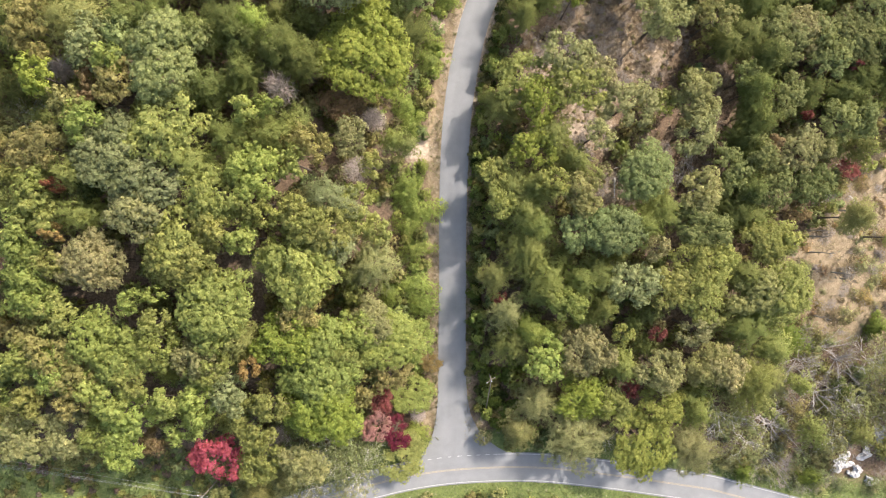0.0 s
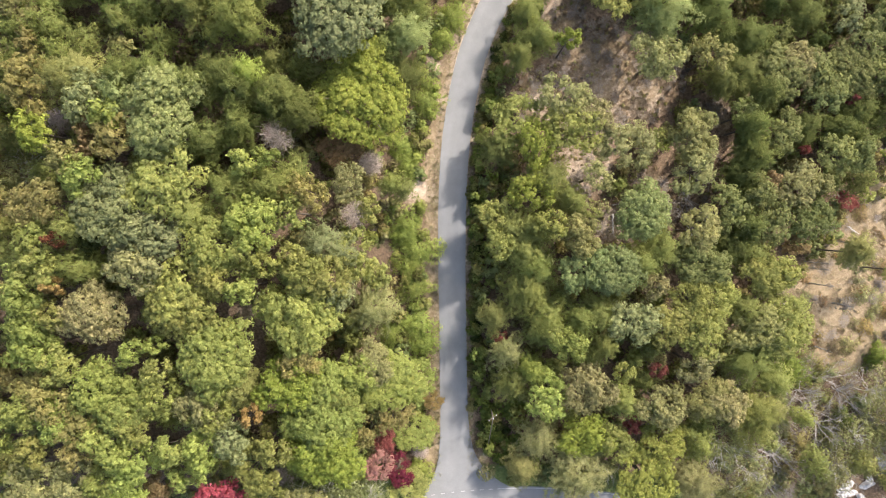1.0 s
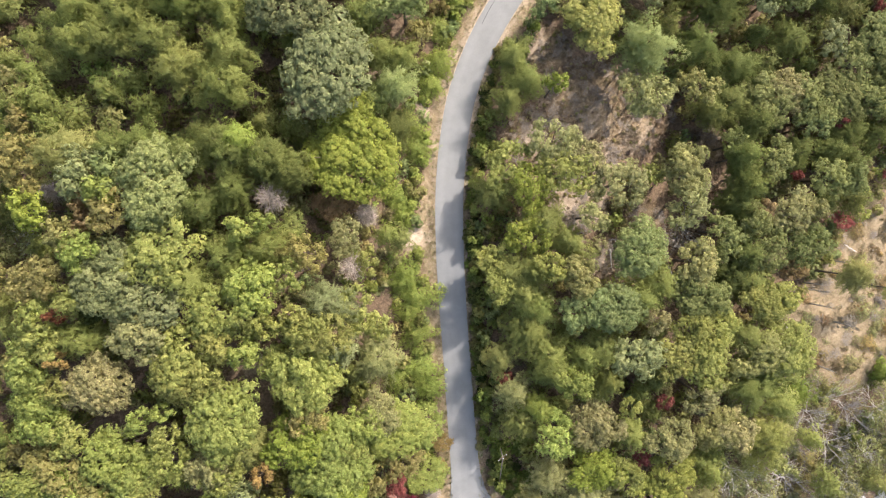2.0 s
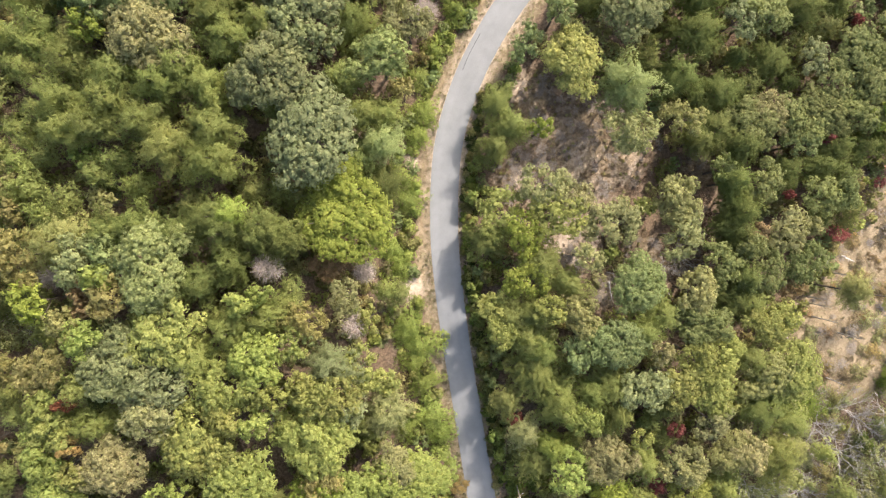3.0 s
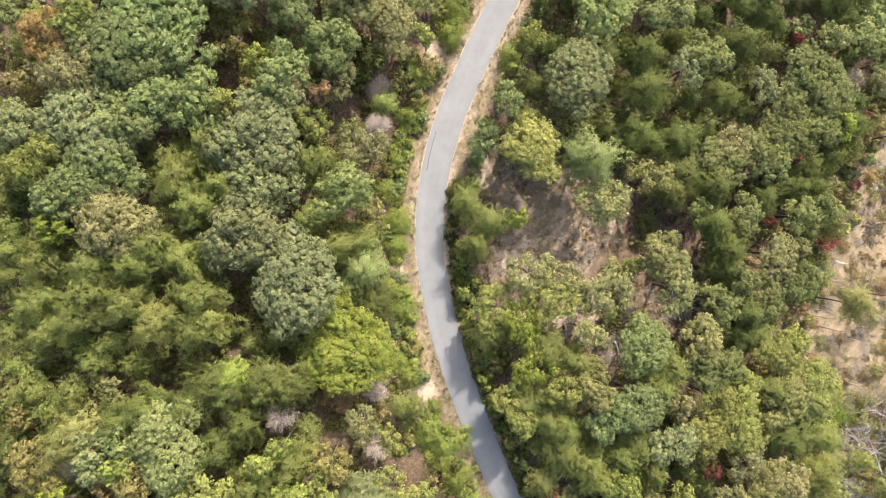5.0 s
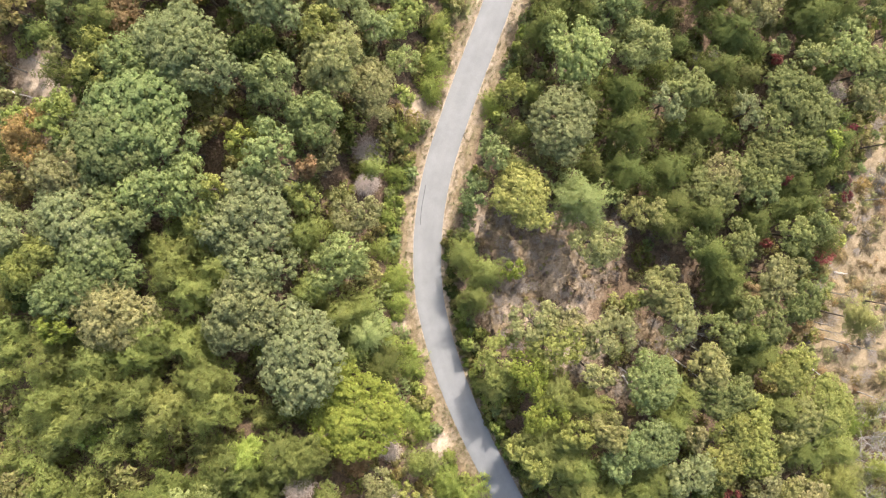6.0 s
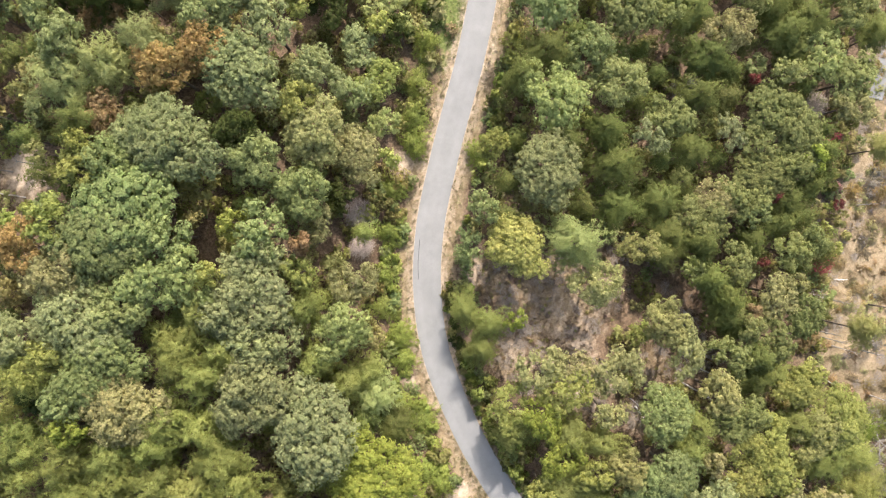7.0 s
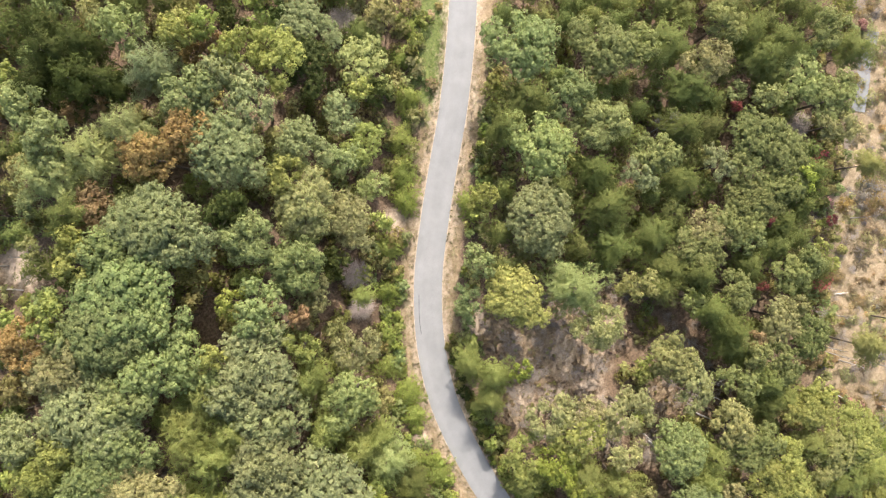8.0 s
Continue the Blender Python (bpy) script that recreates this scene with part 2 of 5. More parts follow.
def mouth(p, spread):
    """Half the lane's width: it opens towards the main road."""
    return 3.1 + np.interp(p[1], (-59, -56, -53.5, -50, -46, -41, -36, -8), [spread * k for k in (1.25, 1.0, 0.62, 0.31, 0.14, 0.055, 0.032, 0.0)])


lane_road = tagged(ribbon("road_lane", LANE, lambda p: -mouth(p, 4.2), lambda p: mouth(p, 12.5), 0.03, ASPHALT),
                   "narrow grey asphalt lane with worn unmarked surface", "road", kind="structure")
GRAVEL, nt, b = material("pale gravel", 0.95)
nt.links.new(ramp(nt, grain(nt, 1.1, 6.0, 0.8), (0.40, (0.26, 0.20, 0.14)), (0.54, (0.40, 0.33, 0.25)), (0.70, (0.56, 0.50, 0.41))), b.inputs["Base Color"])
bump(nt, b, grain(nt, 16.0, 3.0), 0.6, 0.03)


def ragged(p, base, spread):
    """An edge that wanders in and out along the lane."""
    return base + spread * noise.noise(Vector((p[0] * 0.35, p[1] * 0.35, base))) + 0.5 * spread * noise.noise(Vector((p[0] * 1.7, p[1] * 1.7, base)))


for side in (-1, 1):
    rim = ribbon("road_edge", LANE, lambda p: side * 3.0, lambda p: side * ragged(p, 3.26, 0.12), 0.022, GRAVEL, 0.34 if side < 0 else 0.40, 0.95)
    tagged(rim, "ragged strip of pale gravel along the asphalt", "road edge", kind="structure")
high_road = tagged(ribbon("road_highway", HIGHWAY, -3.7, 3.7, 0.045, ASPHALT), "grey asphalt two-lane road with yellow centre line", "road", kind="structure")
for offset, mat, word, start, end in ((-3.3, WHITE, "white", 0.0, 0.44), (-3.3, WHITE, "white", 0.535, 1.0), (3.3, WHITE, "white", 0.0, 1.0),
                                      (-0.13, YELLOW, "yellow", 0.0, 1.0), (0.13, YELLOW, "yellow", 0.0, 1.0)):
    line = ribbon("road_marking", HIGHWAY, offset - 0.07, offset + 0.07, 0.052, mat, start, end)
    tagged(line, f"worn {word} painted line on asphalt", "road marking", kind="structure")


# ---- trees ----
# "dark" is a leaf colour with shade worked in
TONES = {
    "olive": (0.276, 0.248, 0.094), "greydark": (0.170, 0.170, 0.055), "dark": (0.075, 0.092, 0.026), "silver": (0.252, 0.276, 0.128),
    "pale": (0.285, 0.310, 0.120), "bright": (0.250, 0.288, 0.060), "yellow": (0.295, 0.305, 0.098), "lime": (0.285, 0.322, 0.092),
    "limeolive": (0.279, 0.289, 0.088), "green": (0.229, 0.267, 0.106), "tan": (0.292, 0.276, 0.126), "paletan": (0.300, 0.295, 0.128),
    "brown": (0.265, 0.185, 0.095), "orange": (0.300, 0.215, 0.085), "red": (0.245, 0.085, 0.072), "rose": (0.400, 0.098, 0.122), "twig": (0.235, 0.205, 0.180), "crimson": (0.150, 0.028, 0.044),
    "pink": (0.360, 0.200, 0.165), "redbrown": (0.207, 0.084, 0.047), "silverolive": (0.272, 0.265, 0.104), "brightlime": (0.268, 0.280, 0.068),
    "pine": (0.246, 0.268, 0.084), "greypine": (0.265, 0.270, 0.095), "palepine": (0.301, 0.333, 0.136), "limebush": (0.273, 0.316, 0.083),
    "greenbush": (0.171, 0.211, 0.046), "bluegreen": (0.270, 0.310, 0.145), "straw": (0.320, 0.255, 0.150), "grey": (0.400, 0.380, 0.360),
    "brush": (0.220, 0.165, 0.130), "deeppine": (0.168, 0.192, 0.060), "midgreen": (0.205, 0.222, 0.082), "sage": (0.246, 0.268, 0.120),
}
WORDS = {
    "olive": "dull olive green", "greydark": "dark grey-green", "dark": "shade-deepened dark green", "silver": "silvery green", "pale": "pale yellow-green",
    "bright": "vivid mid green", "yellow": "golden yellow autumn", "lime": "lime green", "limeolive": "olive and lime green", "green": "mid green",
    "tan": "faded tan autumn", "paletan": "pale straw-green", "brown": "withered brown", "orange": "orange autumn", "red": "bright red autumn",
    "crimson": "deep crimson autumn", "pink": "dusty pink autumn", "redbrown": "russet", "silverolive": "greyish olive", "brightlime": "bright lime yellow",
    "pine": "olive green", "greypine": "greyish green", "palepine": "pale green", "limebush": "yellow-green", "greenbush": "dark green",
    "bluegreen": "pale blue-green", "grey": "grey", "straw": "straw-coloured", "rose": "rose red autumn", "twig": "withered grey", "brush": "dead brown", "deeppine": "deep green", "midgreen": "muted mid green", "sage": "greyish sage green",
}
rng = np.random.default_rng(7)


def unit(v):
    return v / np.maximum(np.linalg.norm(v, axis=-1, keepdims=True), 1e-9)


def leaves(at, lie, length, width, shade, along=None):
    """One three-cornered leaf for each place, lying across a direction and softly shaded by its clump."""
    n = len(at)
    lie = unit(lie)
    a = along if along is not None else rng.normal(size=(n, 3))
    a = unit(a - lie * np.sum(a * lie, axis=1, keepdims=True))
    b = np.cross(lie, a) * (width / 2)[:, None]
    a = a * length[:, None]
    verts = np.stack([at + a * 0.6, at - a * 0.4 + b, at - a * 0.4 - b], 1).reshape(-1, 3)
    return verts, np.arange(3 * n).reshape(-1, 3), np.repeat(unit(shade), 3, axis=0)


def tube(path, radii, sides=5):
    path = np.asarray(path, float)
    way = unit(np.gradient(path, axis=0))
    ref = np.where(np.abs(way[:, 2:3]) > 0.9, np.array([[1.0, 0, 0]]), np.array([[0, 0, 1.0]]))
    u = unit(np.cross(way, ref))
    v = np.cross(way, u)
    ang = np.linspace(0, 2 * np.pi, sides, endpoint=False)
    ring = np.cos(ang)[None, :, None] * u[:, None] + np.sin(ang)[None, :, None] * v[:, None]
    verts = (path[:, None] + ring * np.asarray(radii, float)[:, None, None]).reshape(-1, 3)
    faces = [(r * sides + k, r * sides + (k + 1) % sides, (r + 1) * sides + (k + 1) % sides, (r + 1) * sides + k) for r in range(len(path) - 1) for k in range(sides)]
    faces.append(tuple((len(path) - 1) * sides + k for k in range(sides)))
    return verts, faces


def merge(pieces):
    verts, faces, base = [], [], 0
    for v, f in pieces:
        verts.append(v)
        faces += [tuple(int(i) + base for i in face) for face in f]
        base += len(v)
    return np.vstack(verts), faces


def limbs(height, crown_base, radius, count, thick):
    """A tapered trunk with a slight bend, and limbs that reach into the crown."""
    bend = rng.normal(0, 0.02 * height, 2)
    z = np.linspace(-0.4, height * 0.86, 7)
    path = np.stack([bend[0] * (z / height) ** 2, bend[1] * (z / height) ** 2, z], 1)
    pieces = [tube(path, thick * np.linspace(1.25, 0.3, 7), 7)]
    for k in range(count):
        h0 = rng.uniform(crown_base * 0.9, height * 0.72)
        a = k * 2.4 + rng.uniform(-0.4, 0.4)
        reach = radius * rng.uniform(0.5, 0.85)
        s = np.linspace(0, 1, 4)
        p = np.stack([np.cos(a) * reach * s, np.sin(a) * reach * s, h0 + (height * 0.2) * s**1.3], 1)
        pieces.append(tube(p, thick * 0.42 * np.linspace(1, 0.2, 4), 4))
    return merge(pieces)


def broadleaf_crown(r, height, base, puff, per_clump, leaf, dense=True, loose=0.0):
    """Lobes scattered under an uneven outline; round clumps over the lobes; leaves over each clump. loose: how far the lobes stand apart."""
    tall = height - base
    wave = rng.uniform(0, 6.28, 3)
    lobes, n = [], max(5, int(round((2.0 + 0.7 * loose) * r)))
    for k in range(n):
        best = None
        for _ in range(9):
            a, u = rng.uniform(0, 2 * np.pi), math.sqrt(rng.random()) * 0.86
            edge = r * (0.90 + 0.12 * math.sin(2 * a + wave[0]) + 0.09 * math.sin(3 * a + wave[1]) + 0.05 * math.sin(5 * a + wave[2]))
            x, y = edge * u * math.cos(a), edge * u * math.sin(a)
            gap = min([math.hypot(x - c[0], y - c[1]) for c, _ in lobes], default=r)
            if best is None or gap > best[0]:
                best = (gap, x, y, u, edge)
        _, x, y, u, edge = best
        size = min(r * rng.uniform(0.25, 0.42) * (1 - 0.28 * loose), edge * (1.12 - u))
        top = base + tall * (1 - 0.44 * u * u) * rng.uniform(0.86 - 0.10 * loose, 1.0)
        lobes.append((np.array([x, y, top - size * 0.9]), np.array([size, size, size * rng.uniform(0.75, 1.0)])))
    centres, outs = [], []
    for i, (c, s) in enumerate(lobes):
        m = max(6, int(2 * np.pi * 1.3 * s[0] * s[2] * 1.0 / puff**2))
        k = np.arange(m) + 0.5
        zz = 1 - 1.30 * k / m
        phi = k * 2.399963 + rng.uniform(0, 6)
        d = np.stack([np.sqrt(np.maximum(0, 1 - zz**2)) * np.cos(phi), np.sqrt(np.maximum(0, 1 - zz**2)) * np.sin(phi), zz], 1)
        d = unit(d + rng.normal(0, 0.14, d.shape))
        p = c + d * s * rng.uniform(0.80, 1.12, (m, 1))
        keep = np.ones(m, bool)
        for j, (c2, s2) in enumerate(lobes):
            if j != i:
                keep &= np.linalg.norm((p - c2) / s2, axis=1) > 0.80
        centres.append(p[keep])
        outs.append(d[keep])
    centres, outs = np.vstack(centres), np.vstack(outs)
    m = len(centres)
    size = puff * (0.42 + 0.30 * rng.random(m))
    d = unit(rng.normal(size=(m, per_clump, 3)) + outs[:, None] * 0.8 + np.array([0, 0, 0.6]))
    at = centres[:, None] + d * size[:, None, None] * rng.uniform(0.84, 1.10, (m, per_clump, 1)) * np.array([1, 1, 0.9])
    lie = d + rng.normal(0, 0.20, d.shape)
    shade = d + rng.normal(0, 0.22, d.shape) + outs[:, None] * 0.35
    flat = [v.reshape(-1, 3) for v in (at, lie, shade)]
    ln = leaf * rng.uniform(0.55, 1.3, len(flat[0]))
    outer = leaves(flat[0], flat[1], ln, ln * rng.uniform(0.65, 1.0, len(ln)), flat[2])
    if not dense:
        return outer
    # the leaves deeper inside
    at = np.repeat(centres - outs * puff * 0.55, 2, axis=0)
    m = len(at)
    at = at + rng.normal(0, 0.24 * puff, (m, 3))
    lie = np.repeat(outs, 2, axis=0) * 0.6 + rng.normal(0, 0.25, (m, 3)) + np.array([0, 0, 0.4])
    size = puff * rng.uniform(0.8, 1.15, m)
    core = np.vstack([c + unit(rng.normal(size=(6, 3)) + (0, 0, 0.3)) * l * 0.45 for c, l in lobes])
    wide = np.repeat([0.7 * l[0] for _, l in lobes], 6)
    at, size = np.vstack([at, core]), np.concatenate([size, wide])
    lie = np.vstack([lie, rng.normal(0, 0.4, core.shape) + (0, 0, 1.0)])
    inner = leaves(at, lie, size, size * rng.uniform(0.7, 1.0, len(at)), lie)
    return np.vstack([outer[0], inner[0]]), np.vstack([outer[1], inner[1] + len(outer[0])]), np.vstack([outer[2], inner[2]])


def pine_crown(r, height, base, per=12, deep=64, levels=7):
    """Whorls of boughs of uneven reach, each a plume of soft needle brushes, over a darker inner mass."""
    tufts, dirs = [], []
    wave = rng.uniform(0, 6.28, 2)
    for lv in range(levels):
        u = lv / (levels - 1)
        z0 = base + (height - base) * (0.06 + 0.88 * u)
        reach = r * (1 - u**1.7) ** 0.8 + 0.35
        n = max(3, int(round(6 * (1 - u) + 3)))
        for k in range(n):
            a = 2 * np.pi * (k + rng.uniform(-0.4, 0.4)) / n + lv * 1.1
            ln = reach * rng.uniform(0.55, 1.22) * (1 + 0.18 * math.sin(2 * a + wave[0]) + 0.10 * math.sin(3 * a + wave[1]))
            rise, m = rng.uniform(0.02, 0.45), max(2, int(ln / 0.5))
            for s in np.linspace(0.28, 1, m):
                fan = 0.20 * ln * s * (1.15 - s) + 0.12
                for side in (-1, 1) if 0.35 < s < 0.97 else (0,):
                    w = side * fan * rng.uniform(0.5, 1.4) * 1.6
                    tufts.append((np.cos(a) * ln * s - np.sin(a) * w, np.sin(a) * ln * s + np.cos(a) * w, z0 + rise * ln * s**1.5 - 0.25 * abs(w) + rng.normal(0, 0.12)))
                    b = a + 0.6 * side
                    dirs.append((np.cos(b) * s, np.sin(b) * s, 0.75))
    tufts, dirs = np.array(tufts), unit(np.array(dirs))
    dome = unit((tufts - np.array([0, 0, base])) / np.array([r, r, height - base]))
    d = unit(rng.normal(size=(len(tufts), per, 3)) * 0.62 + dirs[:, None])
    ln = rng.uniform(0.45, 1.0, (len(tufts), per))
    at = tufts[:, None] + d * ln[..., None] * 0.42 + rng.normal(0, 0.15, d.shape)
    shade = (dome[:, None] * 0.45 + d * 0.45 + np.array([0, 0, 0.25])).reshape(-1, 3)
    at, d, ln = at.reshape(-1, 3), d.reshape(-1, 3), ln.reshape(-1)
    lie = rng.normal(size=d.shape) * 0.45 + unit(shade)
    outer = leaves(at, lie, ln, rng.uniform(0.08, 0.16, len(ln)) * math.sqrt(12 / per), shade, along=d)
    n = int(deep * r)
    phi, h = rng.uniform(0, 2 * np.pi, n), rng.uniform(0.05, 0.75, n)
    q = 0.75 * r * np.sqrt(rng.random(n)) * (1 - h**2) ** 0.75
    at = np.stack([q * np.cos(phi), q * np.sin(phi), base + (height - base) * h * 0.9], 1)
    lie = np.stack([np.cos(phi) * 0.6, np.sin(phi) * 0.6, np.ones(n)], 1) + rng.normal(0, 0.3, (n, 3))
    inner = leaves(at, lie, rng.uniform(0.6, 1.1, n), rng.uniform(0.3, 0.55, n), lie)
    return np.vstack([outer[0], inner[0]]), np.vstack([outer[1], inner[1] + len(outer[0])]), np.vstack([outer[2], inner[2]])


def bare_branches(r, height, most=420):
    pieces = []

    def grow(p, d, ln, thick, depth):
        q = p + d * ln
        mid = (p + q) / 2 + rng.normal(0, 0.06 * ln, 3)
        pieces.append(tube([p, mid, q], [thick, thick * 0.8, thick * 0.55], 3 if depth else 5))
        if depth == 3 or len(pieces) > most:
            return
        for _ in range(4 if depth else 8):
            e = unit(d * (0.9 if depth else 0.35) + rng.normal(0, 0.55, 3) + np.array([0, 0, 0.12]))
            grow(p + (q - p) * rng.uniform(0.55, 1.0), e, ln * rng.uniform(0.55, 0.8), thick * 0.55, depth + 1)
    grow(np.array([0, 0, -0.3]), unit(np.array([rng.normal(0, 0.08), rng.normal(0, 0.08), 1])), height * 0.42, 0.10, 0)
    v, f = merge(pieces)
    v[:, :2] *= r / max(0.1, np.percentile(np.hypot(v[:, 0], v[:, 1]), 97))
    v[:, 2] *= height / v[:, 2].max()
    return v, f


def twig_spray(r, height, count, thick):
    """Fine bare twigs that fan out from one root, each a thin sliver."""
    out = unit(rng.normal(size=(count, 3)) * (1, 1, 0.75) + np.array([0, 0, 0.45]))
    out[:, 2] = np.abs(out[:, 2]) * 0.9 + 0.05
    at = out * (r, r, height) * rng.uniform(0.35, 0.95, (count, 1)) + rng.normal(0, 0.06 * r, (count, 3))
    along = unit(out * (r, r, height) + rng.normal(0, 0.28 * r, (count, 3)))
    ln = r * rng.uniform(0.22, 0.5, count)
    verts, faces, _ = leaves(at, rng.normal(size=at.shape) + np.array([0, 0, 2.0]), ln, np.full(count, thick) * rng.uniform(0.6, 1.3, count), out, along=along)
    return verts, faces


def twiggy_tree(r, height):
    """A short bare trunk that bursts into a dome of fine twigs."""
    fork, dome = height * 0.5, height * 0.5
    pieces = [tube([(0, 0, -0.3), (0.1, 0, fork * 0.5), (0, 0, fork + 0.3)], [0.13, 0.11, 0.08], 6)]
    root = np.array([0, 0, fork])
    for k in range(26):
        d = unit(rng.normal(size=3) * (1, 1, 0.6) + np.array([0, 0, 0.5]))
        d[2] = abs(d[2])
        end = d * (r, r, dome) * rng.uniform(0.7, 1.0)
        pieces.append(tube([root, root + end * 0.5 + rng.normal(0, 0.08 * r, 3), root + end], [0.05, 0.035, 0.015], 3))
    spray = twig_spray(r, dome, 1300, 0.055)
    return merge([*pieces, (spray[0] + root, spray[1].tolist())])


MODELS = {"twiggy": [], "oak": [], "open": [], "soft": [], "pine": [], "bush": [], "bare": [], "slender": [], "snag": [], "sparse": []}
LIGHT = {"spray": [], "oak": [], "pine": [], "bush": [], "bare": [], "scrub": [], "thin": [], "haze": []}


def model(kind, r, height, wood, green, wood_name, green_name, name, green_mat):
    root = new(name)
    if wood:
        part(wood_name, mesh_from(wood_name, *wood, BARK if green else GREYWOOD), root)
    if green:
        part(green_name, mesh_from(green_name, green[0], green[1], green_mat, normals=green[2]), root)
    MODELS[kind].append((r, height, root))


for r in (1.8, 2.6, 3.6, 3.6, 4.8, 4.8, 6.2, 7.6, 9.5):
    for kind, loose in (("oak", 0.15), ("oak", 0.4), ("open", 1.0)):
        height = 7 + r * 2.2
        base = height - min(height * 0.8, 1.35 * r + 1.2)
        model(kind, r, height, limbs(height, base, r, 5, 0.10 + 0.035 * r), broadleaf_crown(r, height, base, 0.98 + 0.020 * r, 22, 0.38 + 0.004 * r, True, loose),
              "trunk", "crown", "broadleaf_tree", LEAF)
for r in (2.2, 2.8, 3.4, 4.0, 5.0):
    for _ in range(2):
        height = 8 + r * 1.6
        base = height - min(height * 0.75, 1.65 * r + 0.5)
        model("pine", r, height, limbs(height, height, r, 0, 0.17), pine_crown(r, height, base), "trunk", "crown", "pine_tree", NEEDLE)
        if r > 2.2:
            model("soft", r, height, limbs(height, base, r, 5, 0.15), pine_crown(r, height, base), "trunk", "crown", "feathery_tree", LEAF)
for r in (1.4, 2.2, 3.2, 4.0):
    for _ in range(3):
        height = 1.2 + r * 0.9
        model("bush", r, height, limbs(height, 0.2, r, 5, 0.05), pine_crown(r, height, 0.2, 9, 40, 5), "stem", "foliage", "shrub", LEAF)
    for _ in range(1):
        height = 1.2 + r * 0.9
        model("bush", r, height, limbs(height, 0.2, r, 5, 0.05), broadleaf_crown(r, height, 0.1, 0.72, 18, 0.31, True, 0.4), "stem", "foliage", "shrub", LEAF)
for r in (2.0, 3.0, 4.0, 5.0, 6.0):
    for _ in range(2):
        model("bare", r, 7.0, bare_branches(r, 7.0), None, "trunk", "", "bare_tree", None)

for _ in range(3):
    model("slender", 2.6, 20.0, limbs(20.0, 20.0, 2.6, 0, 0.2), pine_crown(2.6, 20.0, 14.5), "trunk", "crown", "slender_pine", NEEDLE)
    model("snag", 1.0, 10.0, limbs(11.0, 4.0, 1.4, 4, 0.16), None, "trunk", "", "dead_tree", None)
for r in (2.0, 3.0):
    for _ in range(3):
        LIGHT["bare"].append((r, 5.0, bare_branches(r, 5.0, 55), None))
        LIGHT["thin"].append((r, 4.0, bare_branches(r, 3.8, 40), broadleaf_crown(r, 4.0, 0.6, 0.85, 7, 0.24, False)))
for r in (2.4, 3.2, 4.0):
    for _ in range(3):
        height = 12.0
        LIGHT["oak"].append((r, height, limbs(height, height, r, 0, 0.16), broadleaf_crown(r, height, height - 1.8 * r, 1.12, 10, 0.54, True, 0.5)))
for r in (2.4, 3.2):
    for _ in range(3):
        LIGHT["pine"].append((r, 11.0, limbs(11.0, 11.0, r, 0, 0.15), pine_crown(r, 11.0, 11.0 - 1.8 * r, 6, 40, 5)))
for r in (2.5, 3.6, 4.6):
    for _ in range(2):
        model("twiggy", r, 7.0, twiggy_tree(r, 7.0), None, "twig_tangle", "", "twiggy_tree", None)
for r in (1.4, 2.2):
    for _ in range(3):
        LIGHT["spray"].append((r, 2.0, twig_spray(r, 2.0, 150, 0.085), None))
for r in (1.6, 2.4):
    for _ in range(3):
        LIGHT["haze"].append((r, 2.6, twig_spray(r * 0.9, 2.3, 50, 0.075), pine_crown(r, 2.6, 0.4, 4, 4, 3)))
for _ in range(5):
    LIGHT["scrub"].append((0.8, 0.8, None, broadleaf_crown(0.8, 0.8, 0.0, 0.66, 3, 0.50, False)))
for r in (1.0, 1.6):
    for _ in range(3):
        LIGHT["bush"].append((r, 1.8, None, broadleaf_crown(r, 1.8, 0.0, 0.95, 6, 0.54, False, 0.5)))


def fill(kind, tone, x, y, r, height):
    """One more plant of the joined undergrowth."""
    r0, h0, wood, green = min(LIGHT[kind], key=lambda o: abs(o[0] - r) + rng.uniform(0, 0.5))
    a = rng.uniform(0, 2 * math.pi)
    turn = np.array([[math.cos(a), -math.sin(a), 0], [math.sin(a), math.cos(a), 0], [0, 0, 1]])
    c = np.array(TONES[tone]) * rng.uniform(0.85, 1.12) * rng.uniform(0.95, 1.05, 3)
    for piece, slot in ((wood, 2 if kind in ("bare", "thin", "spray", "haze") else 1), (green, 0)):
        if piece:
            v = (np.asarray(piece[0]) * (r / r0, r / r0, height / h0)) @ turn.T + (x, y, float(land(x, y)))
            if slot:
                if isinstance(piece[1], np.ndarray):
                    f = piece[1]
                else:
                    quads = np.array([q for q in piece[1] if len(q) == 4])
                    f = np.vstack([quads[:, [0, 1, 2]], quads[:, [0, 2, 3]]])
                shade = np.tile((0.0, 0.0, 1.0), (len(v), 1))
            else:
                f, shade = piece[1], piece[2] @ turn.T
            understory.append((v, f, slot, c, shade))
    planted.append((x, y, r))


def join_fill(name, label, category):
    base = np.cumsum([0] + [len(u[0]) for u in understory])
    verts = np.vstack([u[0] for u in understory])
    faces = np.vstack([u[1] + k for u, k in zip(understory, base)])
    slots = np.concatenate([np.full(len(u[1]), u[2]) for u in understory])
    tones = np.vstack([np.tile((*u[3], 1.0), (len(u[0]), 1)) for u in understory])
    me = mesh_from(name, verts, faces, MIXED, normals=np.vstack([u[4] for u in understory]))
    me.materials.append(BARK)
    me.materials.append(TWIG)
    me.polygons.foreach_set("material_index", slots.astype(np.int32))
    me.attributes.new("tone", "FLOAT_COLOR", "POINT").data.foreach_set("color", tones.astype(np.float32).ravel())
    understory.clear()
    return tagged(new(name, me), label, category, kind="stuff")


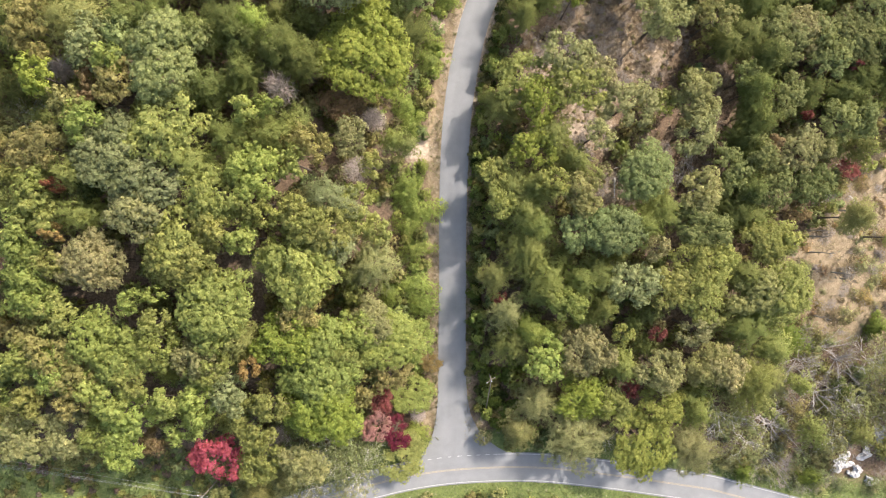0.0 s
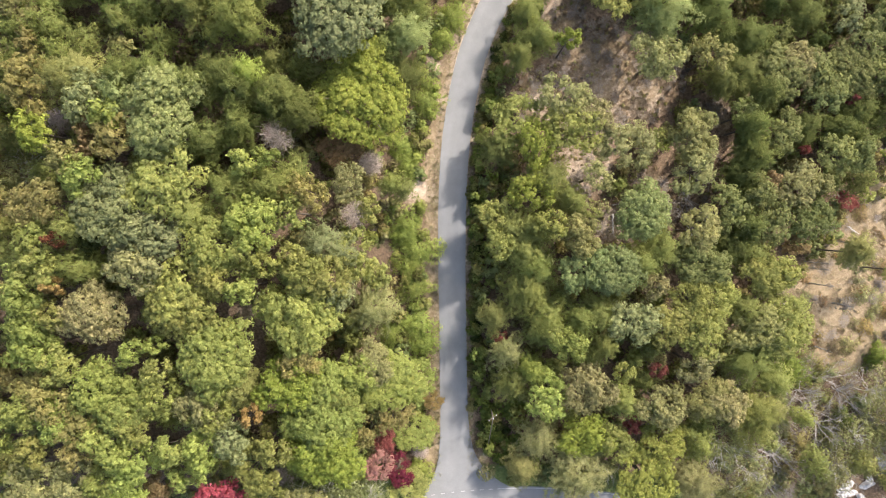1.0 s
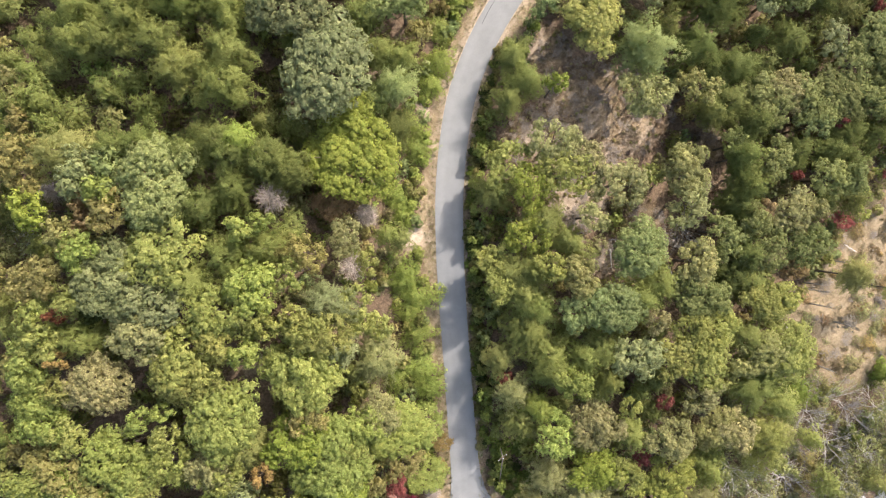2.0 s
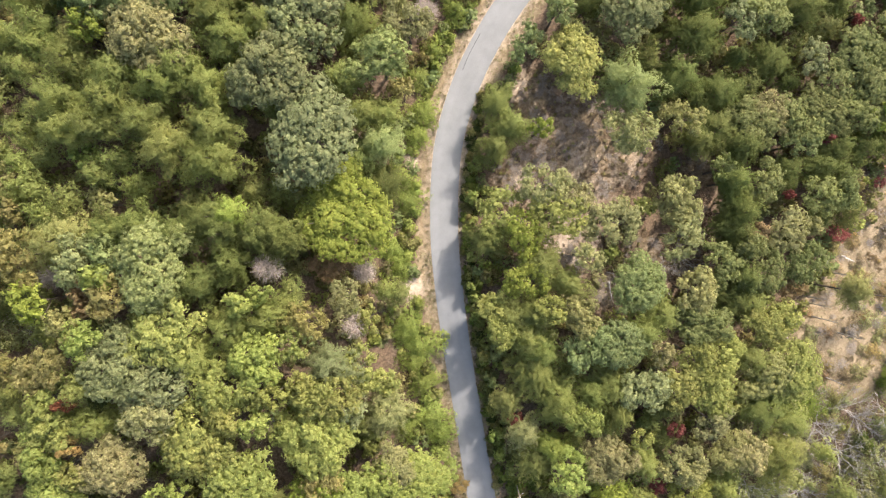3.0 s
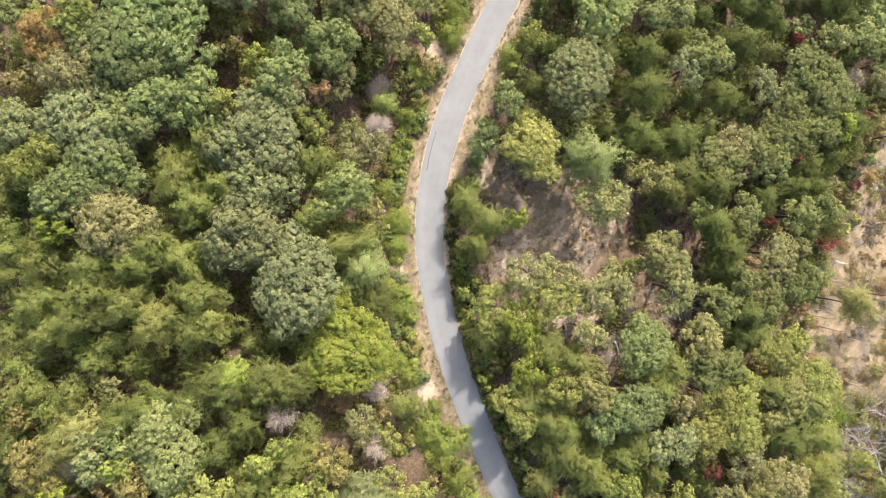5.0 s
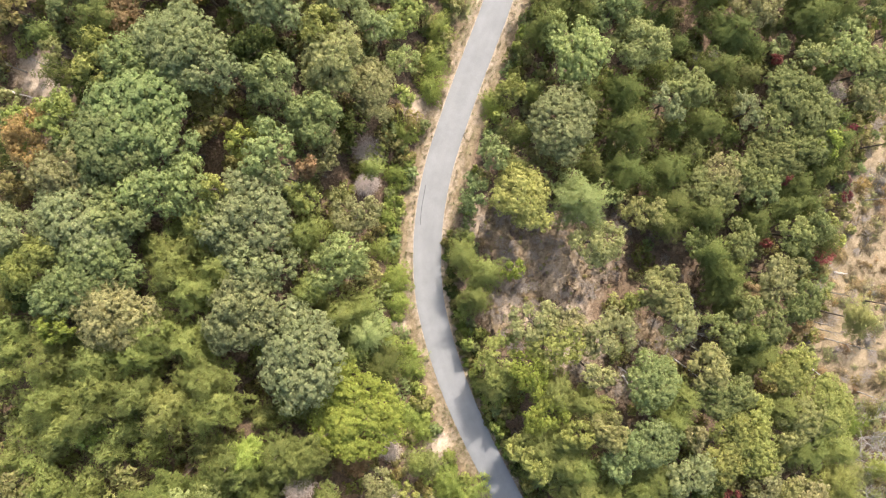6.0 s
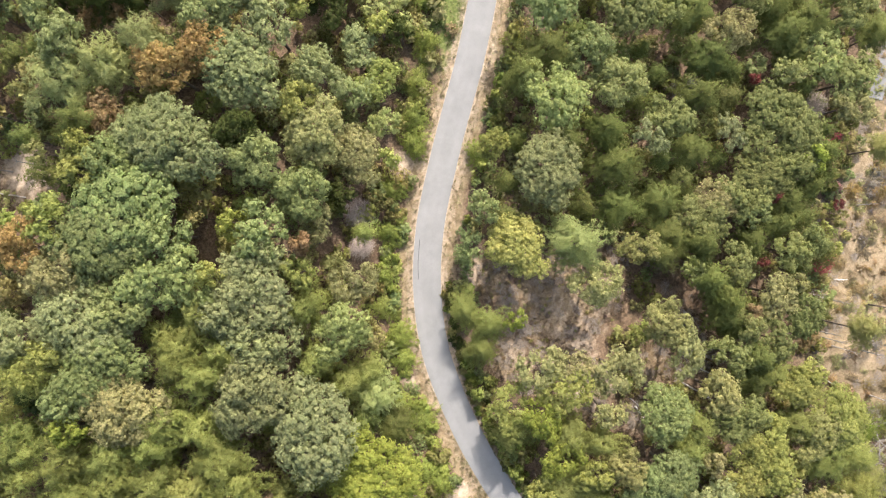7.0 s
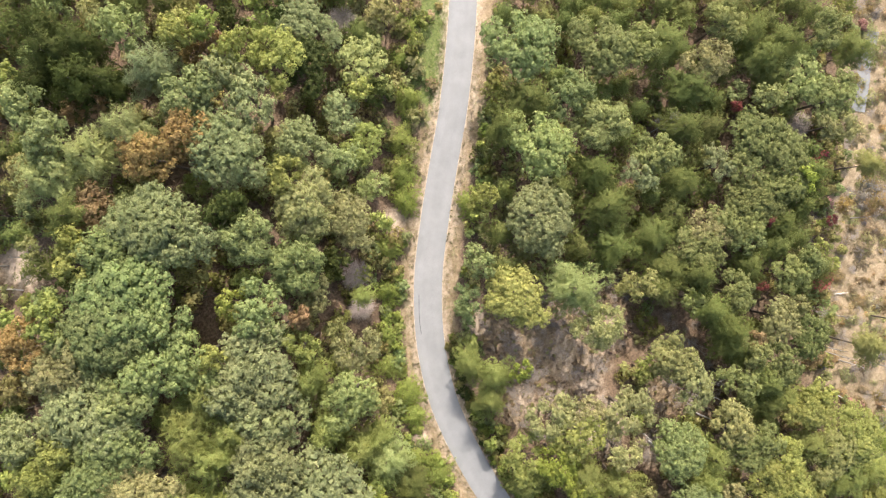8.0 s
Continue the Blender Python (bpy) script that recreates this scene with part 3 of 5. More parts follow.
for r in (2.5, 4.0, 5.5):
    for _ in range(2):
        model("sparse", r, 8.0, bare_branches(r, 7.6), broadleaf_crown(r, 8.0, 3.0, 0.9, 16, 0.26, False, 0.8), "trunk", "crown", "thin_tree", LEAF)

KINDS = {
    "twiggy": ("leafless small tree of fine {} twigs", "bare tree", "twiggy trees"),
    "sparse": ("half-bare tree with thin {} leaves", "tree", "thinning trees"),
    "oak": ("broadleaf tree with {} leaves", "tree", "woodland trees"), "pine": ("pine tree with soft {} needles", "pine tree", "woodland pines"),
    "bush": ("low shrub with {} foliage", "shrub", "roadside shrubs"), "bare": ("leafless tree with tangled {} branches", "bare tree", "bare trees"),
    "soft": ("fine-leaved tree with feathery {} foliage", "tree", "feathery trees"),
    "slender": ("tall slender pine with {} crown", "pine tree", "field pines"), "snag": ("standing dead {} tree trunk", "dead tree", "dead trees"),
}
AIRY = ("red", "redbrown", "crimson", "bright", "brightlime", "yellow", "limeolive", "tan", "paletan", "orange", "rose", "pink")
planted = []
understory = []
open_crowns = set()


def plant(kind, tone, x, y, r, height):
    """A tree of that crown radius and height, standing on the land."""
    options = sorted(MODELS["open" if kind == "oak" and tone in AIRY else kind], key=lambda o: abs(math.log(o[0] / r)))[:3]
    r0, h0, root = options[int(rng.integers(0, 2 if kind != "oak" else 3))]
    s, spin = r / r0, rng.uniform(0, 360)
    ob = copy_thing(root, pose(x, y, float(land(x, y)), 0, 0, spin) @ Matrix.Diagonal((s * rng.uniform(0.88, 1.12), s * rng.uniform(0.88, 1.12), height / h0, 1)))
    words, category, group = KINDS[kind]
    where = " beside the lane" if near(LANE, x, y)[0] < 12 else " in the wood"
    tagged(ob, words.format(WORDS[tone]) + where, category, group)
    c = np.array(TONES[tone]) * rng.uniform(0.88, 1.15) * rng.uniform(0.97, 1.03, 3)
    for child in ob.children:
        if child.name.split(".")[0] in ("crown", "foliage"):
            child.color = (*c, 1)
        elif kind in ("bare", "snag", "sparse", "twiggy"):
            child.material_slots[0].link = "OBJECT"
            child.material_slots[0].material = MAUVE if kind == "twiggy" else PALE if kind == "sparse" else TANWOOD if tone in ("tan", "paletan") else GREYWOOD
    planted.append((x, y, r))
    if kind in ("bare", "sparse", "snag", "twiggy"):
        open_crowns.add((x, y, r))
    return ob


plant("bare", "grey", 89.4, 8.4, 2.6, 6.0)
plant("bare", "grey", 88.6, -39.3, 7.9, 8.0)
plant("bare", "grey", 93.5, -30.7, 5.4, 8.0)
plant("bare", "grey", 84.3, -30.7, 5.2, 8.0)
plant("bare", "grey", 78.3, -47.5, 7.3, 8.0)
plant("bare", "grey", -38.1, -7.7, 2.8, 10.0)
plant("bare", "grey", 84.4, 65.9, 3.4, 16.0)
plant("bush", "greenbush", 89.5, -60.7, 2.7, 4.0)
plant("bush", "greenbush", 82.1, -26.0, 4.8, 4.0)
plant("bush", "greenbush", 73.0, -59.3, 2.1, 4.0)
plant("bush", "greenbush", 102.7, -23.2, 2.6, 4.0)
plant("bush", "greenbush", 96.6, -38.5, 2.4, 4.0)
plant("bush", "limebush", -4.1, 42.0, 3.7, 4.0)
plant("bush", "limebush", -3.5, 36.5, 3.7, 4.0)
plant("bush", "limebush", -8.4, 26.9, 4.4, 4.0)
plant("bush", "limebush", -7.4, 22.2, 3.4, 4.0)
plant("bush", "limebush", -7.9, 10.0, 4.2, 4.0)
plant("bush", "limebush", -6.1, 4.3, 4.5, 4.0)
plant("bush", "limebush", -8.1, 0.6, 3.8, 4.0)
plant("bush", "limebush", -6.9, -4.5, 4.6, 4.0)
plant("bush", "limebush", -6.4, -13.0, 4.9, 4.0)
plant("bush", "limebush", -5.1, -18.3, 3.3, 4.0)
plant("bush", "limebush", -12.2, -14.9, 3.2, 4.0)
plant("bush", "limebush", -8.6, 7.4, 3.7, 4.0)
plant("bush", "limebush", -6.7, -49.7, 3.0, 4.0)
plant("bush", "limebush", -4.7, 13.8, 1.4, 3.0)
plant("bush", "limebush", 19.3, 82.5, 3.5, 4.0)
plant("bush", "limebush", 13.8, 75.4, 3.5, 4.0)
plant("bush", "limebush", 7.5, 67.8, 2.7, 4.0)
plant("bush", "limebush", 3.1, 62.3, 4.3, 4.0)
plant("bush", "limebush", 2.6, 54.8, 4.3, 4.0)
plant("bush", "limebush", 0.5, 50.3, 3.7, 4.0)
plant("bush", "limebush", 36.3, 99.0, 3.9, 4.0)
plant("bush", "limebush", 31.7, 93.2, 3.9, 4.0)
plant("bush", "limebush", 28.7, 88.5, 3.5, 4.0)
plant("bush", "limebush", 39.9, 78.8, 3.1, 4.0)
plant("bush", "limebush", 48.0, 113.4, 2.6, 2.4)
plant("bush", "limebush", 53.0, 118.2, 2.0, 2.0)
plant("bush", "limebush", 43.3, 105.9, 3.2, 4.0)
plant("soft", "bluegreen", 6.4, 136.5, 5.3, 22.0)
plant("oak", "bright", -15.8, 34.6, 10.7, 17.8)
plant("pine", "limebush", -35.5, 38.5, 3.2, 22.0)
plant("oak", "bright", -74.0, 28.0, 4.1, 22.0)
plant("oak", "bright", -26.1, -36.8, 8.5, 21.8)
plant("oak", "bright", -31.8, -21.8, 7.0, 22.0)
plant("oak", "bright", 18.7, 16.3, 4.8, 15.1)
plant("oak", "bright", 31.8, -38.7, 6.2, 13.5)
plant("oak", "green", 41.2, 11.4, 6.2, 16.5)
plant("pine", "limebush", 19.5, -22.4, 3.8, 15.3)
plant("oak", "bright", 19.6, 26.2, 4.4, 15.4)
plant("oak", "bright", -54.7, 76.0, 3.4, 22.0)
plant("oak", "bright", 100.4, 38.0, 2.7, 15.0)
plant("oak", "bright", 25.9, 46.0, 2.2, 16.5)
plant("oak", "brightlime", 45.7, -49.5, 8.0, 13.5)
plant("oak", "brightlime", 49.0, -40.0, 6.2, 13.5)
plant("oak", "brightlime", -9.2, 92.0, 2.9, 19.0)
plant("oak", "brown", -65.0, 28.7, 2.6, 19.0)
plant("oak", "brown", -65.7, 25.3, 2.3, 18.0)
plant("oak", "brown", -20.0, 27.0, 5.2, 10.3)
plant("oak", "brown", -63.7, -46.6, 3.8, 15.0)
plant("oak", "brown", 18.5, 134.4, 3.2, 17.0)
plant("oak", "brown", -10.9, 140.1, 2.7, 14.0)
plant("oak", "brown", -5.6, 138.0, 1.8, 14.0)
plant("oak", "brown", -18.7, 122.1, 4.7, 18.0)
plant("oak", "crimson", -11.3, -48.2, 4.2, 6.3)
plant("pine", "deeppine", -58.4, 38.0, 4.8, 22.0)
plant("pine", "deeppine", -53.4, 38.9, 4.5, 22.0)
plant("pine", "deeppine", -51.1, 32.2, 3.6, 16.0)
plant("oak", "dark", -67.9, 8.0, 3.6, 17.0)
# the dim far wood: its shade is put into the dark foliage tone
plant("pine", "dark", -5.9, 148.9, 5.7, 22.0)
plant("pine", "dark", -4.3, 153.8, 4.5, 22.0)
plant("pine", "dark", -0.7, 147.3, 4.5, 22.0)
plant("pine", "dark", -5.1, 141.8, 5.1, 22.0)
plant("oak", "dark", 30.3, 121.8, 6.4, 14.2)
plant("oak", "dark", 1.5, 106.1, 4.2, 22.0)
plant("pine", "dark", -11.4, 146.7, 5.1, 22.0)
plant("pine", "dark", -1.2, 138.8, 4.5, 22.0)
plant("oak", "limeolive", -50.9, -1.6, 6.5, 22.0)
plant("oak", "limeolive", -44.2, 0.5, 4.9, 22.0)
plant("oak", "limeolive", -52.5, -5.3, 6.9, 22.0)
plant("oak", "limeolive", -46.4, -5.3, 5.3, 22.0)
plant("oak", "limeolive", -33.8, 2.6, 3.0, 22.0)
plant("pine", "pine", -69.8, 10.2, 4.1, 22.0)
plant("oak", "limeolive", -65.3, -28.5, 5.6, 22.0)
plant("oak", "limeolive", -40.6, -51.6, 5.6, 17.5)
plant("oak", "limeolive", -84.9, -35.5, 3.7, 22.0)
plant("oak", "limeolive", -24.1, 0.5, 5.6, 21.3)
plant("oak", "limeolive", -17.2, 3.9, 5.0, 17.6)
plant("oak", "limeolive", -26.5, 0.5, 5.3, 21.9)
plant("oak", "limeolive", -28.7, 3.6, 3.5, 22.0)
plant("oak", "limeolive", -14.8, 13.1, 2.8, 12.2)
plant("oak", "midgreen", 54.8, 0.5, 6.1, 16.5)
plant("oak", "limeolive", 74.1, -14.1, 7.6, 15.0)
plant("oak", "limeolive", 69.8, -3.1, 6.1, 15.0)
plant("oak", "limeolive", 73.2, -1.9, 4.1, 15.0)
plant("oak", "limeolive", 52.7, -6.5, 5.3, 16.5)
plant("oak", "limeolive", 58.4, -7.9, 5.4, 15.0)
plant("oak", "limeolive", 53.9, -13.8, 6.1, 16.5)
plant("oak", "green", 36.0, -0.6, 6.2, 16.5)
plant("oak", "green", 29.3, 0.5, 4.9, 16.5)
plant("oak", "limeolive", 39.0, -22.8, 2.4, 16.5)
plant("pine", "pine", 66.1, -10.3, 5.4, 15.0)
plant("oak", "limeolive", 11.1, 12.0, 3.9, 12.8)
plant("oak", "limeolive", 12.3, 6.3, 3.9, 13.1)
plant("oak", "green", 82.7, 35.0, 3.4, 15.0)
plant("oak", "green", -58.3, 34.4, 3.4, 22.0)
plant("oak", "green", -35.0, 89.6, 4.8, 22.0)
plant("oak", "green", -44.2, 83.4, 8.7, 22.0)
plant("oak", "green", -52.8, 80.7, 4.5, 22.0)
plant("oak", "green", -27.5, 90.3, 5.2, 22.0)
plant("oak", "green", -20.8, 88.2, 5.2, 22.0)
plant("oak", "green", 32.6, 68.6, 3.7, 18.2)
plant("oak", "green", 26.3, 63.7, 3.8, 14.5)
plant("oak", "green", 7.4, 144.1, 5.3, 22.0)
plant("oak", "green", 9.2, 127.5, 5.3, 22.0)
plant("oak", "green", -20.6, 113.0, 5.7, 22.0)
plant("oak", "green", -23.8, 105.1, 9.2, 22.0)
plant("oak", "green", -29.9, 102.2, 8.7, 22.0)
plant("oak", "green", -20.9, 96.5, 5.2, 22.0)
plant("oak", "green", 5.0, 90.0, 5.9, 22.0)
plant("oak", "green", 1.3, 99.7, 5.8, 22.0)
plant("oak", "green", -6.0, 87.0, 5.2, 22.0)
plant("oak", "green", 23.7, 102.3, 4.1, 14.3)
plant("oak", "green", 66.8, 97.0, 7.0, 19.0)
plant("oak", "green", 68.7, 83.8, 5.4, 19.0)
plant("oak", "green", -15.2, 143.3, 4.5, 22.0)
plant("pine", "deeppine", -37.6, 35.1, 4.6, 22.0)
plant("pine", "deeppine", -45.4, 36.5, 4.8, 22.0)
plant("pine", "greypine", -68.6, 38.6, 5.7, 22.0)
plant("pine", "deeppine", -39.5, 38.5, 4.6, 22.0)
plant("oak", "lime", -35.2, 10.2, 5.5, 23.0)
plant("oak", "lime", -28.3, 12.4, 3.8, 22.0)
plant("oak", "lime", -36.1, 21.6, 2.5, 22.0)
plant("oak", "lime", -32.2, 22.7, 2.3, 22.0)
plant("oak", "lime", -80.0, -1.6, 4.7, 22.0)
plant("oak", "lime", -38.7, -2.1, 3.9, 22.0)
plant("oak", "lime", -80.5, -6.9, 4.7, 22.0)
plant("oak", "lime", -80.2, -13.5, 4.8, 22.0)
plant("oak", "lime", -61.1, -14.5, 2.6, 22.0)
plant("oak", "lime", -56.0, -12.8, 2.1, 22.0)
plant("oak", "lime", -44.4, -15.2, 9.1, 23.0)
plant("oak", "lime", -68.5, -22.2, 6.9, 22.0)
plant("oak", "lime", -66.1, -26.2, 5.7, 22.0)
plant("oak", "lime", -84.7, -26.1, 4.3, 22.0)
plant("oak", "lime", -79.1, -27.9, 5.2, 22.0)
plant("oak", "lime", -69.7, -33.3, 5.2, 22.0)
plant("oak", "lime", -66.0, -39.2, 6.0, 19.0)
plant("oak", "lime", -56.2, -35.5, 3.5, 22.0)
plant("oak", "lime", -50.1, -35.6, 4.5, 22.0)
plant("oak", "lime", -72.5, -43.7, 4.6, 19.0)
plant("oak", "lime", -69.1, -47.2, 5.0, 19.0)
plant("oak", "lime", -55.4, -43.2, 4.0, 18.0)
plant("oak", "lime", -28.3, -8.2, 7.6, 22.0)
plant("oak", "lime", -25.8, -28.3, 9.5, 21.8)
plant("oak", "lime", -13.2, -24.2, 8.8, 14.5)
plant("oak", "lime", -19.1, -21.5, 4.7, 18.8)
plant("oak", "lime", -6.3, -26.3, 5.0, 9.0)
plant("oak", "lime", -7.3, -39.8, 5.2, 5.1)
plant("oak", "lime", -60.2, 30.8, 2.5, 22.0)
plant("oak", "lime", -65.7, 20.1, 3.9, 22.0)
plant("oak", "lime", 26.8, -16.0, 4.2, 16.5)
plant("oak", "lime", 22.7, -28.7, 5.2, 16.1)
plant("oak", "lime", 19.8, 136.4, 3.0, 22.0)
plant("oak", "lime", -36.5, 110.2, 4.1, 22.0)
plant("oak", "limeolive", -42.8, 6.7, 6.0, 22.0)
plant("oak", "limeolive", -36.6, 5.1, 3.7, 22.0)
plant("oak", "limeolive", -76.8, 7.1, 4.1, 22.0)
plant("oak", "limeolive", -76.5, 3.1, 4.6, 22.0)
plant("oak", "limeolive", -75.4, -6.4, 3.5, 22.0)
plant("oak", "limeolive", -57.3, -23.8, 4.9, 22.0)
plant("oak", "limeolive", -47.2, -28.4, 4.3, 22.0)
plant("oak", "limeolive", -40.5, -41.2, 5.2, 19.0)
plant("oak", "limeolive", -35.7, -37.0, 3.8, 22.0)
plant("oak", "limeolive", -22.5, -27.3, 6.4, 20.6)
plant("oak", "limeolive", 27.3, 28.2, 5.6, 16.5)
plant("oak", "limeolive", 15.4, 30.5, 5.8, 14.0)
plant("oak", "limeolive", 22.6, 9.5, 3.5, 16.1)
plant("oak", "limeolive", 48.8, -12.5, 5.6, 16.5)
plant("oak", "limeolive", 38.1, -39.9, 4.9, 13.5)
plant("oak", "midgreen", 80.5, 41.0, 5.4, 15.0)
plant("oak", "midgreen", 65.0, 32.1, 3.3, 15.0)
plant("oak", "limeolive", -50.8, 89.3, 4.1, 22.0)
plant("oak", "limeolive", -54.5, 88.5, 5.1, 22.0)
plant("oak", "limeolive", -3.9, 77.4, 3.5, 22.0)
plant("oak", "midgreen", 91.0, 47.3, 4.0, 15.0)
plant("oak", "limeolive", 21.4, 129.1, 4.7, 22.0)
plant("oak", "limeolive", -23.0, 118.8, 2.8, 22.0)
plant("oak", "limeolive", -25.5, 114.4, 4.1, 22.0)
plant("oak", "limeolive", 26.5, 125.4, 5.5, 19.1)
plant("oak", "limeolive", 13.8, 104.5, 4.2, 22.0)
plant("oak", "limeolive", 41.4, 77.8, 3.7, 18.9)
plant("oak", "midgreen", 80.8, 87.3, 6.5, 17.5)
plant("oak", "olive", -75.5, 37.0, 5.1, 22.0)
plant("oak", "olive", -59.5, 27.0, 4.0, 22.0)
plant("oak", "olive", -68.5, 23.0, 3.4, 22.0)
plant("oak", "olive", -75.3, 15.6, 4.6, 22.0)
plant("oak", "olive", -25.3, 16.0, 4.4, 21.6)
plant("oak", "olive", -80.1, -23.8, 5.5, 22.0)
plant("oak", "olive", -74.3, -29.7, 5.2, 22.0)
plant("oak", "olive", -75.3, -35.5, 3.7, 22.0)
plant("oak", "olive", -11.6, -32.8, 4.1, 14.5)
plant("oak", "olive", -29.1, -17.1, 4.3, 22.0)
plant("oak", "sage", -15.8, 136.2, 4.5, 22.0)
plant("oak", "sage", 35.3, 128.5, 6.5, 13.0)
plant("oak", "sage", -10.7, 111.7, 8.6, 22.0)
plant("oak", "sage", 20.0, 108.3, 5.5, 19.8)
plant("oak", "midgreen", 86.7, 83.0, 4.7, 17.5)
plant("oak", "midgreen", 106.4, 76.0, 5.3, 17.5)
plant("oak", "midgreen", 122.6, 60.9, 4.2, 17.5)
plant("oak", "midgreen", 116.0, 48.2, 5.4, 15.0)
plant("oak", "midgreen", 100.1, 43.7, 6.1, 15.0)
plant("oak", "orange", -74.0, -0.6, 1.9, 22.0)
plant("oak", "orange", -39.3, -28.3, 2.2, 22.0)
plant("oak", "yellow", -9.4, -54.9, 5.7, 5.6)
plant("oak", "tan", 44.8, -4.1, 2.9, 16.5)
plant("oak", "orange", -3.2, -31.7, 2.7, 3.0)
plant("oak", "orange", -4.0, -38.9, 2.3, 2.2)
plant("oak", "brown", 69.8, 17.7, 2.0, 15.0)
plant("oak", "limeolive", -17.2, 85.9, 2.8, 22.0)
plant("oak", "brown", -0.3, 81.5, 2.3, 22.0)
plant("oak", "orange", 4.8, 121.6, 5.0, 22.0)
plant("oak", "orange", -3.3, 122.0, 4.9, 22.0)
plant("oak", "orange", 13.8, 135.3, 2.2, 16.0)
plant("oak", "orange", -43.3, 109.2, 4.8, 22.0)
plant("oak", "pale", -50.6, 31.7, 8.1, 24.0)
plant("oak", "pale", -3.3, 63.5, 6.3, 22.2)
plant("soft", "palepine", -4.1, 129.6, 5.2, 22.0)
plant("oak", "pale", 39.9, 114.9, 6.0, 12.5)
plant("oak", "lime", 29.5, 101.7, 4.5, 13.0)
plant("oak", "pale", 25.5, 93.8, 3.2, 13.0)
plant("oak", "pale", 70.3, 75.1, 6.4, 19.0)
plant("oak", "pale", 114.1, 55.8, 5.1, 15.0)
plant("oak", "pale", 105.2, 57.1, 3.0, 15.0)
plant("soft", "silver", -23.4, 5.8, 5.5, 21.0)
plant("soft", "paletan", -15.0, -7.6, 6.2, 16.3)
plant("oak", "paletan", -88.6, -44.6, 6.6, 19.0)
plant("oak", "paletan", -79.8, -43.2, 6.0, 19.0)
plant("oak", "paletan", -15.9, -19.6, 6.1, 16.8)
plant("oak", "paletan", -29.7, -51.7, 6.2, 19.0)
plant("oak", "paletan", 37.6, 25.1, 5.8, 16.5)
plant("oak", "paletan", 24.9, 34.7, 4.7, 16.5)
plant("oak", "paletan", 52.2, 20.0, 5.2, 16.5)
plant("oak", "paletan", 48.4, -31.2, 5.2, 16.5)
plant("soft", "paletan", 21.2, -40.2, 5.4, 12.8)
plant("soft", "paletan", 30.3, -48.2, 8.2, 13.5)
plant("soft", "paletan", 57.8, -51.2, 6.6, 12.0)
plant("soft", "paletan", 14.1, -18.3, 4.1, 13.6)
plant("oak", "paletan", 31.2, 18.8, 3.5, 16.5)
plant("oak", "paletan", 77.6, 17.4, 5.7, 15.0)
plant("oak", "paletan", 82.0, 17.3, 2.7, 15.0)
plant("oak", "paletan", 12.9, 98.6, 6.7, 21.9)
plant("oak", "paletan", 17.7, 91.1, 6.4, 14.9)
plant("oak", "pale", 57.0, 79.2, 7.5, 19.0)
plant("oak", "paletan", 113.5, 43.1, 5.1, 15.0)
plant("oak", "pink", -15.6, -45.9, 4.1, 8.6)
plant("oak", "red", -14.3, -40.7, 3.6, 7.9)
plant("oak", "red", 93.4, 13.6, 2.6, 4.5)
plant("oak", "red", 12.7, -15.7, 1.7, 8.2)
plant("oak", "red", 47.7, -23.5, 1.9, 12.5)
plant("oak", "red", 42.4, -36.0, 2.0, 12.5)
plant("oak", "red", 79.0, 24.6, 1.3, 12.5)
plant("oak", "red", 88.6, 35.4, 1.6, 13.0)
plant("sparse", "rose", 110.0, 39.0, 2.6, 7.0)
plant("oak", "red", 99.4, 59.4, 1.5, 12.0)
plant("oak", "red", 104.5, 23.6, 1.5, 4.0)
plant("oak", "redbrown", -72.0, 8.1, 1.4, 22.0)
plant("oak", "brown", 79.1, 3.7, 2.5, 10.0)
plant("oak", "rose", -49.3, -50.4, 5.6, 17.0)
plant("oak", "silver", -64.1, 33.5, 5.1, 22.0)
plant("oak", "silver", -61.3, 13.3, 6.9, 22.0)
plant("oak", "silver", -54.3, 8.2, 5.2, 22.0)
plant("oak", "silver", -20.8, -3.9, 3.7, 19.8)
plant("oak", "silver", -43.8, -33.2, 4.7, 22.0)
plant("oak", "silver", -53.2, 95.5, 5.7, 22.0)
plant("oak", "silver", -42.5, 91.2, 8.0, 22.0)
plant("oak", "silver", -19.5, 78.5, 4.6, 22.0)
plant("oak", "silver", -14.2, 78.4, 8.1, 22.0)
plant("oak", "silver", -6.1, 83.1, 3.5, 22.0)
plant("oak", "silver", -18.5, 70.9, 4.1, 22.0)
plant("oak", "silver", -14.5, 67.8, 4.6, 22.0)
plant("oak", "silver", -18.4, 50.2, 8.9, 23.0)
plant("oak", "silver", 70.4, 62.0, 3.9, 17.5)
plant("oak", "silver", 87.3, 52.2, 3.8, 15.0)
plant("oak", "silver", 16.5, 127.3, 4.2, 22.0)
plant("oak", "silver", 8.2, 115.5, 8.0, 22.0)
plant("oak", "silver", -6.8, 104.8, 4.8, 22.0)
plant("oak", "silver", 17.2, 120.5, 5.9, 22.0)
plant("oak", "silver", 29.3, 109.8, 4.6, 13.0)
plant("oak", "silverolive", 52.0, 27.3, 5.2, 16.5)
plant("oak", "silverolive", 56.3, 43.6, 3.9, 16.5)
plant("oak", "silverolive", 54.2, 7.5, 5.2, 16.5)
plant("oak", "midgreen", 66.3, 7.7, 3.3, 15.0)
plant("oak", "silver", 40.8, -11.2, 5.3, 16.5)
plant("oak", "midgreen", 71.7, 40.8, 6.0, 15.0)
plant("oak", "midgreen", 88.0, 41.2, 6.1, 15.0)
plant("oak", "midgreen", 73.0, 27.8, 4.3, 15.0)
